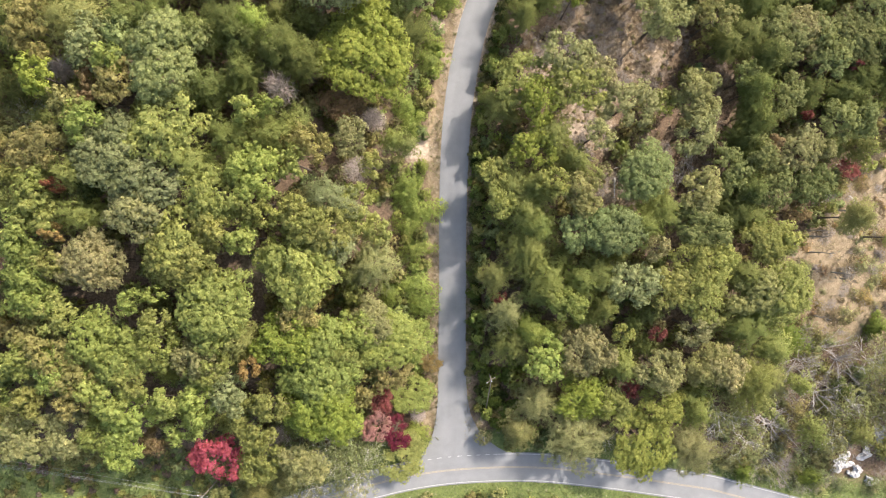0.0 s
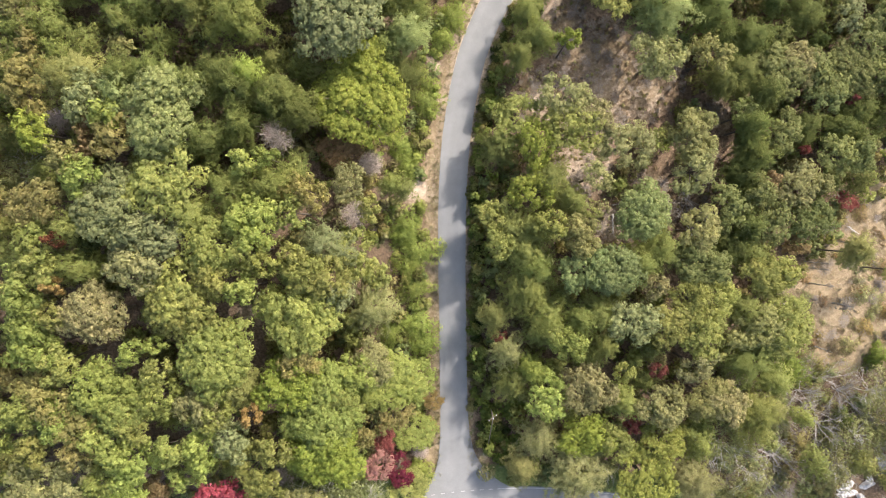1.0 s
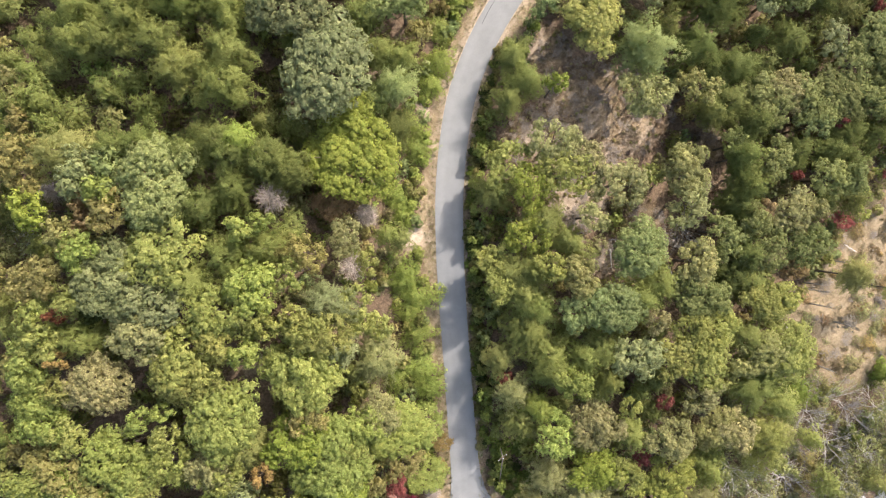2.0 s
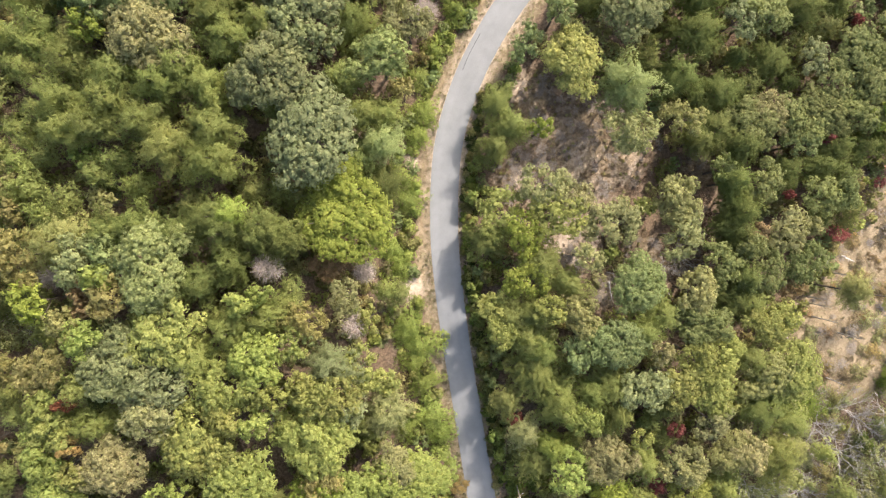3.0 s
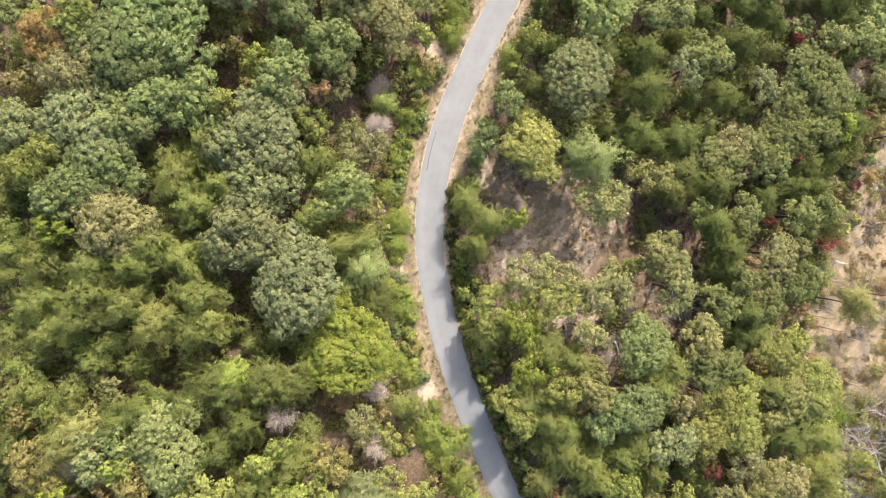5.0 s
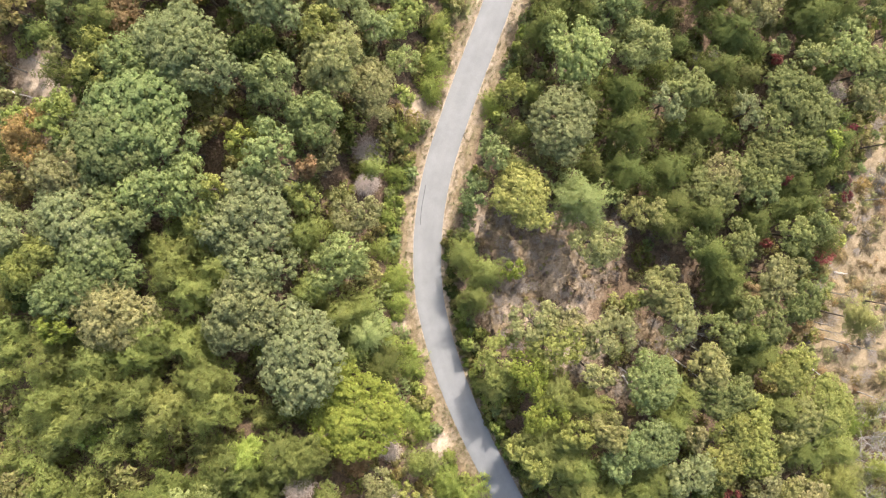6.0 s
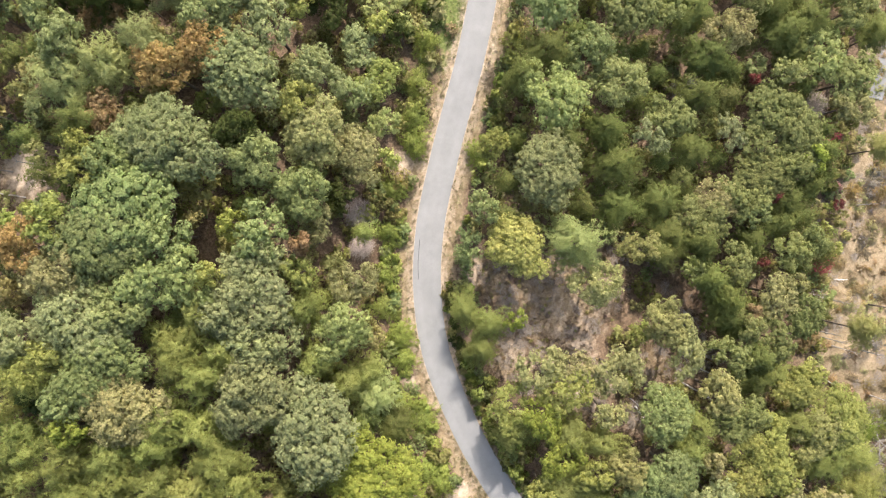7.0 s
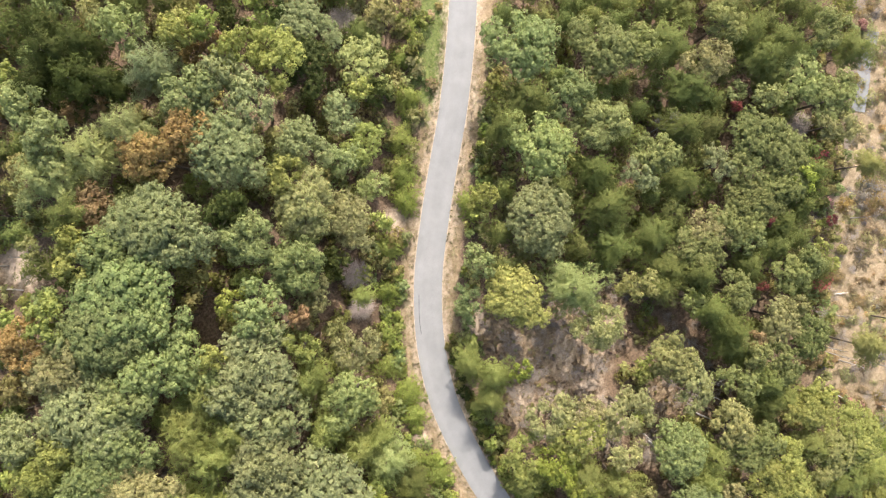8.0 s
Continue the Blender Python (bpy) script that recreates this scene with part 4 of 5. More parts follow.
plant("oak", "midgreen", 85.7, 23.3, 4.7, 15.0)
plant("oak", "midgreen", 71.6, 9.0, 4.7, 15.0)
plant("oak", "midgreen", 80.6, 9.0, 4.8, 15.0)
plant("oak", "silverolive", 68.8, -14.0, 5.7, 15.0)
plant("oak", "silverolive", 58.9, -30.3, 5.5, 15.0)
plant("oak", "silverolive", 28.3, 7.3, 4.4, 16.5)
plant("soft", "silverolive", 17.5, -47.0, 3.6, 11.7)
plant("oak", "midgreen", 90.2, 23.2, 3.4, 15.0)
plant("oak", "sage", -23.1, 63.4, 7.6, 23.0)
plant("oak", "sage", 48.2, 68.0, 7.5, 19.0)
plant("oak", "midgreen", 97.8, 51.6, 6.8, 15.0)
plant("oak", "midgreen", 95.1, 39.8, 4.7, 15.0)
plant("oak", "midgreen", 76.1, 63.0, 5.2, 17.5)
plant("oak", "midgreen", 84.6, 38.2, 4.7, 15.0)
plant("oak", "tan", -57.7, 2.6, 6.4, 22.0)
plant("oak", "tan", -68.2, -7.0, 6.9, 22.0)
plant("oak", "tan", -49.9, -26.2, 5.6, 22.0)
plant("oak", "tan", -18.5, 19.0, 3.8, 13.0)
plant("oak", "tan", 30.5, 31.5, 4.4, 16.5)
plant("oak", "paletan", 44.4, 42.6, 5.2, 17.5)
plant("oak", "midgreen", 60.8, 13.5, 3.7, 15.0)
plant("oak", "midgreen", 62.3, 11.2, 4.0, 15.0)
plant("oak", "tan", 54.8, -21.7, 4.3, 16.5)
plant("oak", "tan", 62.5, -30.3, 4.8, 15.0)
plant("oak", "tan", -47.0, -59.5, 3.0, 8.0)
plant("oak", "tan", 31.1, -26.8, 6.2, 16.5)
plant("oak", "tan", -45.1, 74.1, 7.6, 22.0)
plant("oak", "tan", 2.9, 70.1, 4.9, 18.8)
plant("oak", "tan", 76.8, 43.0, 4.7, 15.0)
plant("oak", "tan", 98.8, 71.3, 4.8, 17.5)
plant("oak", "tan", 3.4, 84.2, 3.7, 18.0)
plant("oak", "yellow", -50.8, 19.3, 7.6, 22.0)
plant("oak", "yellow", -55.9, 22.6, 2.6, 19.0)
plant("oak", "yellow", -76.8, -16.3, 4.2, 22.0)
plant("oak", "yellow", -57.0, -18.5, 3.6, 22.0)
plant("oak", "yellow", 34.9, 57.8, 7.0, 16.5)
plant("oak", "yellow", 15.2, 138.5, 4.2, 22.0)
plant("oak", "tan", -40.3, 101.5, 6.4, 22.0)
plant("pine", "greypine", -42.2, -22.9, 5.5, 21.0)
plant("pine", "greypine", 11.6, -10.3, 4.3, 11.9)
plant("pine", "palepine", -6.7, 48.3, 5.2, 17.4)
plant("pine", "palepine", 44.6, 52.1, 6.0, 20.0)
plant("pine", "palepine", -12.7, 130.1, 5.3, 21.0)
plant("pine", "palepine", -20.9, 131.5, 6.5, 21.0)
plant("pine", "deeppine", -44.1, 26.9, 5.3, 21.0)
plant("pine", "deeppine", -31.1, 35.8, 4.6, 21.0)
plant("pine", "deeppine", -29.1, 33.8, 3.7, 21.0)
plant("pine", "deeppine", -37.5, 29.4, 3.7, 21.0)
plant("pine", "deeppine", -32.0, 33.0, 3.8, 21.0)
plant("pine", "deeppine", -27.2, 31.4, 3.7, 21.0)
plant("pine", "pine", -39.9, 16.4, 5.3, 21.0)
plant("pine", "pine", -32.5, 17.5, 5.4, 21.0)
plant("pine", "pine", -47.6, 12.3, 4.2, 21.0)
plant("pine", "pine", -70.1, 3.1, 5.4, 21.0)
plant("pine", "pine", 12.2, 25.2, 4.7, 12.0)
plant("pine", "pine", 22.0, 19.0, 4.4, 15.0)
plant("pine", "pine", 27.1, 14.0, 3.8, 15.5)
plant("pine", "pine", 14.1, 8.7, 5.2, 12.6)
plant("pine", "pine", 19.0, 8.6, 4.6, 14.2)
plant("pine", "pine", 17.6, 3.5, 5.5, 13.7)
plant("pine", "pine", 20.5, 0.5, 5.2, 14.6)
plant("pine", "pine", 17.3, -4.2, 5.3, 13.6)
plant("pine", "pine", 46.2, 4.0, 5.2, 15.5)
plant("pine", "pine", 42.6, 0.5, 3.6, 15.5)
plant("pine", "deeppine", 64.5, 40.7, 6.0, 14.0)
plant("pine", "deeppine", 60.4, 39.1, 4.0, 14.0)
plant("pine", "deeppine", 66.6, 24.9, 4.3, 14.0)
plant("pine", "deeppine", 79.5, 29.4, 4.8, 14.0)
plant("pine", "deeppine", 87.2, 29.4, 3.5, 14.0)
plant("pine", "deeppine", 64.9, 19.0, 4.3, 14.0)
plant("pine", "deeppine", 67.2, 16.1, 4.9, 14.0)
plant("pine", "deeppine", 63.5, 4.2, 5.4, 14.0)
plant("pine", "pine", 67.5, 2.4, 5.4, 14.0)
plant("pine", "pine", 18.4, -4.2, 5.0, 14.0)
plant("pine", "pine", 22.0, -10.1, 5.0, 15.0)
plant("pine", "pine", 22.8, -14.3, 4.0, 15.2)
plant("pine", "pine", 15.1, -25.5, 5.0, 12.9)
plant("pine", "pine", 29.7, -11.3, 4.8, 15.5)
plant("pine", "pine", 33.8, -10.1, 4.8, 15.5)
plant("pine", "pine", 34.8, -17.3, 2.9, 15.5)
plant("pine", "pine", 40.0, -30.7, 3.8, 15.5)
plant("pine", "pine", 68.5, -21.6, 5.8, 14.0)
plant("soft", "limeolive", 71.2, -34.6, 6.0, 14.0)
plant("soft", "yellow", 75.5, -27.5, 4.4, 11.0)
plant("soft", "paletan", 77.5, -35.5, 3.6, 8.0)
plant("pine", "deeppine", 90.9, 33.0, 4.1, 14.0)
plant("pine", "pine", -31.5, 77.3, 6.3, 21.0)
plant("pine", "pine", -23.6, 81.1, 5.3, 21.0)
plant("pine", "pine", -30.4, 70.5, 5.3, 21.0)
plant("pine", "pine", -40.1, 67.2, 5.3, 21.0)
plant("pine", "pine", -24.3, 72.9, 4.6, 21.0)
plant("pine", "pine", -60.2, 71.6, 5.7, 21.0)
plant("pine", "pine", -52.7, 68.1, 5.3, 21.0)
plant("pine", "pine", -64.4, 65.4, 5.3, 21.0)
plant("pine", "pine", -55.2, 63.6, 4.6, 21.0)
plant("pine", "pine", -45.2, 64.6, 4.6, 21.0)
plant("pine", "pine", -36.1, 62.8, 4.6, 21.0)
plant("pine", "pine", -36.6, 55.4, 5.3, 21.0)
plant("pine", "pine", -49.4, 58.5, 4.6, 21.0)
plant("pine", "pine", -58.8, 59.4, 4.6, 21.0)
plant("pine", "pine", -64.2, 59.0, 4.1, 21.0)
plant("pine", "pine", -46.0, 53.1, 5.3, 21.0)
plant("pine", "pine", -37.7, 49.3, 5.3, 21.0)
plant("pine", "pine", -7.2, 71.2, 4.2, 21.0)
plant("pine", "pine", -11.9, 60.8, 4.7, 21.0)
plant("pine", "pine", -8.7, 54.3, 4.8, 20.7)
plant("pine", "pine", -5.0, 53.4, 3.7, 17.6)
plant("pine", "deeppine", -7.6, 40.3, 5.2, 12.4)
plant("pine", "deeppine", 61.1, 60.9, 5.9, 18.0)
plant("pine", "deeppine", 57.2, 53.3, 5.2, 15.5)
plant("pine", "deeppine", 67.0, 48.5, 4.8, 14.0)
plant("pine", "deeppine", 79.5, 53.7, 5.4, 14.0)
plant("pine", "pine", 20.8, 47.6, 4.0, 13.5)
plant("pine", "pine", 18.5, 53.2, 3.4, 12.1)
plant("pine", "pine", 16.8, 44.1, 3.4, 12.4)
plant("pine", "deeppine", -22.1, 123.3, 5.3, 21.0)
plant("pine", "deeppine", 43.0, 119.9, 3.9, 11.5)
plant("pine", "deeppine", 61.2, 88.1, 5.8, 18.0)
plant("pine", "deeppine", 54.0, 86.4, 4.5, 18.0)
plant("pine", "deeppine", 63.4, 68.2, 5.1, 18.0)
plant("pine", "deeppine", 54.6, 70.5, 4.5, 18.0)
plant("pine", "deeppine", 94.4, 79.7, 6.1, 16.5)
plant("pine", "deeppine", 110.4, 70.4, 5.3, 16.5)
plant("pine", "deeppine", 110.3, 64.4, 5.3, 16.5)
plant("pine", "deeppine", 115.5, 63.3, 4.8, 16.5)
plant("pine", "deeppine", 128.2, 52.9, 4.9, 14.0)
plant("pine", "deeppine", 109.9, 59.5, 5.5, 14.0)
plant("pine", "deeppine", 92.4, 69.2, 5.3, 16.5)
plant("pine", "deeppine", 86.0, 63.4, 4.8, 16.5)
plant("pine", "deeppine", 103.5, 37.9, 3.0, 14.0)
plant("sparse", "paletan", -85.7, 22.8, 5.2, 8.0)
plant("sparse", "silver", -34.9, -52.2, 5.9, 8.0)
plant("sparse", "silver", -25.8, -51.2, 7.6, 8.0)
plant("sparse", "silver", -21.9, -56.8, 6.9, 8.0)
plant("sparse", "silver", -17.8, -53.9, 5.3, 8.0)
plant("sparse", "paletan", 66.0, -43.3, 6.6, 8.0)
plant("sparse", "paletan", 72.8, -51.3, 5.5, 8.0)
plant("sparse", "paletan", 39.2, -51.0, 3.4, 8.0)
plant("sparse", "paletan", 97.8, -41.9, 6.6, 8.0)
plant("sparse", "paletan", 101.3, -30.7, 5.2, 8.0)
plant("sparse", "paletan", 92.7, -49.9, 5.3, 8.0)
plant("sparse", "paletan", 103.0, -44.5, 5.3, 8.0)
plant("sparse", "silver", -25.5, -56.0, 5.0, 11.0)
plant("sparse", "silverolive", -31.5, -60.5, 5.5, 11.0)
plant("soft", "silverolive", -37.5, -58.5, 4.6, 11.0)
plant("sparse", "paletan", -20.5, -60.5, 4.6, 10.0)
plant("sparse", "silver", -38.5, -53.5, 4.0, 11.0)
plant("soft", "olive", -43.5, -62.0, 5.0, 11.0)
plant("twiggy", "twig", -77.1, 31.9, 2.7, 10.0)
plant("twiggy", "twig", -31.6, 27.4, 3.4, 19.0)
plant("twiggy", "twig", -14.6, 22.9, 2.8, 9.0)
plant("twiggy", "twig", -18.0, 12.3, 3.4, 13.0)
plant("twiggy", "twig", -38.5, -49.1, 3.6, 7.0)
plant("twiggy", "twig", -6.0, -44.8, 2.4, 3.0)
plant("twiggy", "silverolive", 7.0, 75.9, 3.0, 5.0)
plant("twiggy", "twig", 10.4, 82.2, 3.6, 5.0)
plant("twiggy", "twig", 42.0, 127.0, 3.6, 7.0)
plant("twiggy", "twig", 110.6, 46.4, 3.6, 7.0)
plant("pine", "deeppine", 65.6, 29.2, 3.6, 18.0)
plant("pine", "deeppine", 66.6, 22.6, 3.8, 17.0)
plant("oak", "midgreen", 67.5, 15.5, 3.6, 16.0)
plant("pine", "deeppine", 66.0, 8.5, 3.6, 17.0)
plant("pine", "deeppine", 68.5, 36.0, 3.6, 18.0)



def in_view(x, y, margin=8.0):
    """Within the stretch of woods that the flight looks down on, and a little beyond."""
    corners = ((-115, 10), (-108, -66), (108, -66), (150, 55), (-17, 186), (-71, 131), (-101, 73))
    return all((x - a) * (d - b) - (y - b) * (c - a) <= margin * math.hypot(c - a, d - b) for (a, b), (c, d) in zip(corners, corners[1:] + corners[:1]))


# shrubs that line the lane on both sides
hedge = random.Random(5)
for p, q in zip(LANE[4:178:2], LANE[6:180:2]):
    wx, wy = (q - p) / np.linalg.norm(q - p)
    for side in (-1, 1):
        for _ in range(4):
            d = hedge.uniform(6.5, 9.4) if side < 0 else hedge.uniform(7.0, 9.6) if p[1] > 44 else hedge.uniform(5.4, 9.0)
            r = hedge.uniform(0.7, 1.6)
            x, y = p[0] + side * wy * d + hedge.uniform(-1, 1), p[1] - side * wx * d + hedge.uniform(-1, 1)
            if any(math.hypot(x - a, y - b) < w for a, b, w in ((-5.5, 17.2, 3.6), (-1.3, 44.7, 2.4), (24.5, 86.4, 3.0))) or y < -46 or side > 0 and y < -24 and (d < 7 or hedge.random() < 0.5) or side < 0 and y > 93 or hedge.random() < 0.15 or any((x - a) ** 2 + (y - b) ** 2 < (0.6 * (r + c)) ** 2 for a, b, c in planted):
                continue
            fill("bush", hedge.choice(("limebush", "limebush", "lime", "limeolive", "green")), x, y, r, hedge.uniform(1.4, 3.2) if side < 0 else hedge.uniform(1.6, 5.5))

# low dark growth on the shaded verge, some of the shade in its tones
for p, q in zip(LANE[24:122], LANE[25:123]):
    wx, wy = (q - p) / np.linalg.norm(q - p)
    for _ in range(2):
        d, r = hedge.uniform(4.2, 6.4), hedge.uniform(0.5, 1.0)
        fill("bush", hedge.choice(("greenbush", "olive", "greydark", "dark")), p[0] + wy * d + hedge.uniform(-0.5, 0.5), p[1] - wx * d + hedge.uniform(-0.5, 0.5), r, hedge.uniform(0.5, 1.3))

# dark growth in the corner by the utility pole, tinted to stand for shade
for _ in range(70):
    x, y = 13.5 + hedge.uniform(-4.5, 6), -41 + hedge.uniform(-8, 9)
    if near(LANE, x, y)[0] > 5.4 + 0.35 * max(0, -41 - y) and near(HIGHWAY, x, y)[0] > 6.5:
        fill("bush", hedge.choice(("greenbush", "dark", "olive", "greenbush")), x, y, hedge.uniform(0.7, 1.5), hedge.uniform(0.5, 1.8))

# the lesser trees between those above
filler = random.Random(11)
for _ in range(7000):
    x, y = filler.uniform(-120, 148), filler.uniform(-75, 190)
    if not in_view(x, y):
        continue
    r = filler.uniform(2.2, 4.0)
    lane, side = near(LANE, x, y)
    if lane < 6.5 + r * 0.8 or near(HIGHWAY, x, y)[0] < 6 + r or in_clearing(x, y, r * 0.7 + 1.0) > 0 or field_edge(x, y) > -r - 4:
        continue
    if y < -52 and (x < -55 or x > 62) or y < -66:
        continue
    left = side < 0
    tight = 0.60 if left and 14 < y < 88 else 0.68
    if any((x - a) ** 2 + (y - b) ** 2 < (tight * (r + c)) ** 2 for a, b, c in planted):
        continue
    if left and y > 90 and lane < 14:
        continue
    kind = filler.choice(("oak", "pine", "pine", "pine") if left and 14 < y < 88 or not left else ("oak", "oak", "pine"))
    tone = ("deeppine" if not left and y > 0 or left and 22 < y < 42 or y > 100 else "pine") if kind == "pine" else filler.choice(("limeolive", "olive", "limeolive", "silverolive", "greydark", "lime") if y < 35 else ("green", "olive", "limeolive", "silverolive", "dark", "lime"))
    fill(kind, tone, x, y, r, filler.uniform(11, 15) if left else filler.uniform(9, 13))
# bare thicket beside the main road, brush in the clearings, and scrub in the dry field
thicket = random.Random(3)
for _ in range(1500):
    x, y = thicket.uniform(60, 124), thicket.uniform(-64, -20)
    r = thicket.uniform(1.2, 2.6)
    if near(HIGHWAY, x, y)[0] < 6.0 or y > -24 - (x - 60) * 0.06 + thicket.uniform(-4, 4) or x < 66 and y > -40 or math.hypot(x - 101, y + 58) < 6:
        continue
    if any((x - a) ** 2 + (y - b) ** 2 < (0.36 * (r + c)) ** 2 for a, b, c in planted):
        continue
    if 104 < x < 120 and abs(y + 49.5) < 3.2:
        continue
    if thicket.random() < 0.45:
        fill("haze", thicket.choice(("silver", "sage", "sage", "paletan", "tan", "olive", "silverolive")), x, y, r, thicket.uniform(1.4, 3.2))
    elif thicket.random() < 0.5:
        fill("spray", "grey", x, y, r, thicket.uniform(1.2, 3.0))
    else:
        fill("thin", thicket.choice(("silver", "silver", "bluegreen", "silverolive", "yellow", "olive")), x, y, r, thicket.uniform(0.9, 2.6))
for _ in range(1100):
    x, y = thicket.uniform(12, 62), thicket.uniform(6, 62)
    if in_clearing(x, y) < 0.05:
        continue
    if thicket.random() < 0.25:
        fill("spray", "grey", x, y, thicket.uniform(0.7, 1.6), thicket.uniform(0.3, 0.9))
    else:
        fill("scrub", thicket.choice(("brush", "straw", "straw", "tan", "olive")), x, y, thicket.uniform(0.2, 0.45), thicket.uniform(0.15, 0.4))
for _ in range(1500):
    x, y = thicket.uniform(80, 150), thicket.uniform(-26, 75)
    if field_edge(x, y) < 0.5:
        continue
    chance = thicket.random()
    if chance < 0.22:
        fill("spray", "grey", x, y, thicket.uniform(0.6, 1.8), thicket.uniform(0.2, 0.8))
    elif chance < 0.75:
        fill("haze", thicket.choice(("straw", "straw", "straw", "tan", "orange", "brown", "paletan", "twig")), x, y, thicket.uniform(0.6, 2.2), thicket.uniform(0.15, 0.6))
    else:
        fill("scrub", thicket.choice(("straw", "tan", "paletan", "orange")), x, y, thicket.uniform(0.3, 0.8), thicket.uniform(0.08, 0.2))
for _ in range(420):
    x, y = thicket.uniform(-118, -50), thicket.uniform(-74, -50)
    if near(HIGHWAY, x, y)[0] > 6 and not any((x - a) ** 2 + (y - b) ** 2 < (0.5 * c) ** 2 for a, b, c in planted):
        fill("scrub", thicket.choice(("brush", "olive", "green", "green", "limeolive")), x, y, thicket.uniform(0.4, 1.3), thicket.uniform(0.3, 1.1))
for _ in range(160):
    x, y = thicket.uniform(30, 72), thicket.uniform(92, 132)
    d, side = near(LANE, x, y)
    if side < 0 and 5.2 < d < 13:
        fill("scrub" if thicket.random() < 0.7 else "bush", thicket.choice(("limebush", "tan", "olive", "straw", "green")), x, y, thicket.uniform(0.4, 1.2), thicket.uniform(0.4, 1.6))
# reddish and faded scrub along the edge of the field, and dead brush in the clearings
for _ in range(620):
    x, y = thicket.uniform(80, 148), thicket.uniform(-24, 72)
    if -7 < field_edge(x, y) < 2.5 and not any((x - a) ** 2 + (y - b) ** 2 < (0.6 * c) ** 2 for a, b, c in planted):
        r = thicket.uniform(0.8, 1.9)
        fill(thicket.choice(("thin", "spray", "bush")), thicket.choice(("pink", "brown", "redbrown", "tan", "twig", "silverolive", "olive", "green")), x, y, r, thicket.uniform(0.9, 2.8))
for _ in range(260):
    x, y = thicket.uniform(12, 66), thicket.uniform(4, 62)
    if in_clearing(x, y) > 0.05:
        fill("spray", "grey", x, y, thicket.uniform(0.6, 1.5), thicket.uniform(0.12, 0.4))
for _ in range(150):
    x, y = thicket.uniform(-21, -9), thicket.uniform(4, 30)
    if not any((x - a) ** 2 + (y - b) ** 2 < (0.45 * c) ** 2 for a, b, c in planted):
        fill(*thicket.choice((("spray", "grey"), ("bush", "olive"), ("bush", "limebush"), ("bush", "tan"), ("thin", "silver"))), x, y, thicket.uniform(0.9, 1.7), thicket.uniform(0.8, 2.6))
low = random.Random(23)
for _ in range(8000):
    x, y = low.uniform(-112, 140), low.uniform(-70, 182)
    if not in_view(x, y, 2):
        continue
    r = low.uniform(1.3, 2.4)
    lane, side = near(LANE, x, y)
    if lane < 7 or math.hypot((x - 13) / 5, (y + 42) / 9) < 1 or near(HIGHWAY, x, y)[0] < 6 or in_clearing(x, y) > 0 or field_edge(x, y) > 0 or y < -50 and x < -55 or x > 66 and y < -22:
        continue
    if any((x - a) ** 2 + (y - b) ** 2 < (0.52 * c + 0.25 * r) ** 2 for a, b, c in planted if (a, b, c) not in open_crowns):
        continue
    fill("bush", low.choice(("green", "olive", "limeolive", "silverolive", "greydark", "tan")), x, y, r, low.uniform(1.6, 4.5))
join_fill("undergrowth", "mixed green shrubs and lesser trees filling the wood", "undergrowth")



# ---- poles, wires, fallen wood, rocks ----
POLEWOOD = bark_material("utility pole wood", (0.16, 0.13, 0.10), (0.34, 0.29, 0.23))
CERAMIC, nt, b = material("white porcelain", 0.3)
b.inputs["Base Color"].default_value = (0.78, 0.79, 0.78, 1)
CABLE, nt, b = material("aluminium cable", 0.5)
b.inputs["Base Color"].default_value = (0.42, 0.42, 0.41, 1)
b.inputs["Metallic"].default_value = 0.6
ROCK, nt, b = material("pale limestone", 0.9)
nt.links.new(ramp(nt, grain(nt, 1.3, 6.0, 0.7), (0.3, (0.30, 0.28, 0.25)), (0.6, (0.66, 0.64, 0.61))), b.inputs["Base Color"])
bump(nt, b, grain(nt, 3.0, 6.0, 0.7), 0.8, 0.15)
TAR, nt, b = material("dark tar seam", 0.7)
nt.links.new(ramp(nt, grain(nt, 5.0, 4.0), (0.3, (0.05, 0.05, 0.05)), (0.7, (0.12, 0.12, 0.12))), b.inputs["Base Color"])


def rod(a, c, r0, r1, sides=8, bow=0.0, steps=2):
    a, c = np.array(a, float), np.array(c, float)
    u = np.linspace(0, 1, steps)[:, None]
    p = a + (c - a) * u - np.array([0, 0, 1.0]) * bow * 4 * u * (1 - u)
    return tube(p, np.linspace(r0, r1, steps), sides)


def utility_pole(x, y, top, turn, brace=None):
    z = float(land(x, y))
    root = new("utility_pole")
    root.matrix_world = pose(x, y, z, 0, 0, turn)
    tall = top - z
    part("pole", mesh_from("pole", *rod((0, 0, -0.5), (0, 0, tall), 0.17, 0.12, 10), POLEWOOD, smooth=True), root)
    part("crossarm", mesh_from("crossarm", *rod((-1.25, 0.16, tall - 0.45), (1.25, 0.16, tall - 0.45), 0.075, 0.075, 4), POLEWOOD), root, "weathered timber crossarm")
    for k in (-1.1, 0.0, 1.1):
        foot = tall if k == 0 else tall - 0.38
        part("insulator", mesh_from("insulator", *merge([rod((k, 0.16 if k else 0, foot), (k, 0.16 if k else 0, foot + 0.12), 0.09, 0.10), rod((k, 0.16 if k else 0, foot + 0.12), (k, 0.16 if k else 0, foot + 0.30), 0.08, 0.05)]), CERAMIC, smooth=True), root, "white porcelain insulator")
    if brace:
        end = root.matrix_world.inverted() @ Vector(brace)
        part("brace", mesh_from("brace", *rod((0, 0, tall - 0.8), end, 0.11, 0.13, 8), POLEWOOD, smooth=True), root, "long slanted timber brace")
    return tagged(root, "brown timber utility pole with crossarm and white insulators", "utility pole", "utility poles")


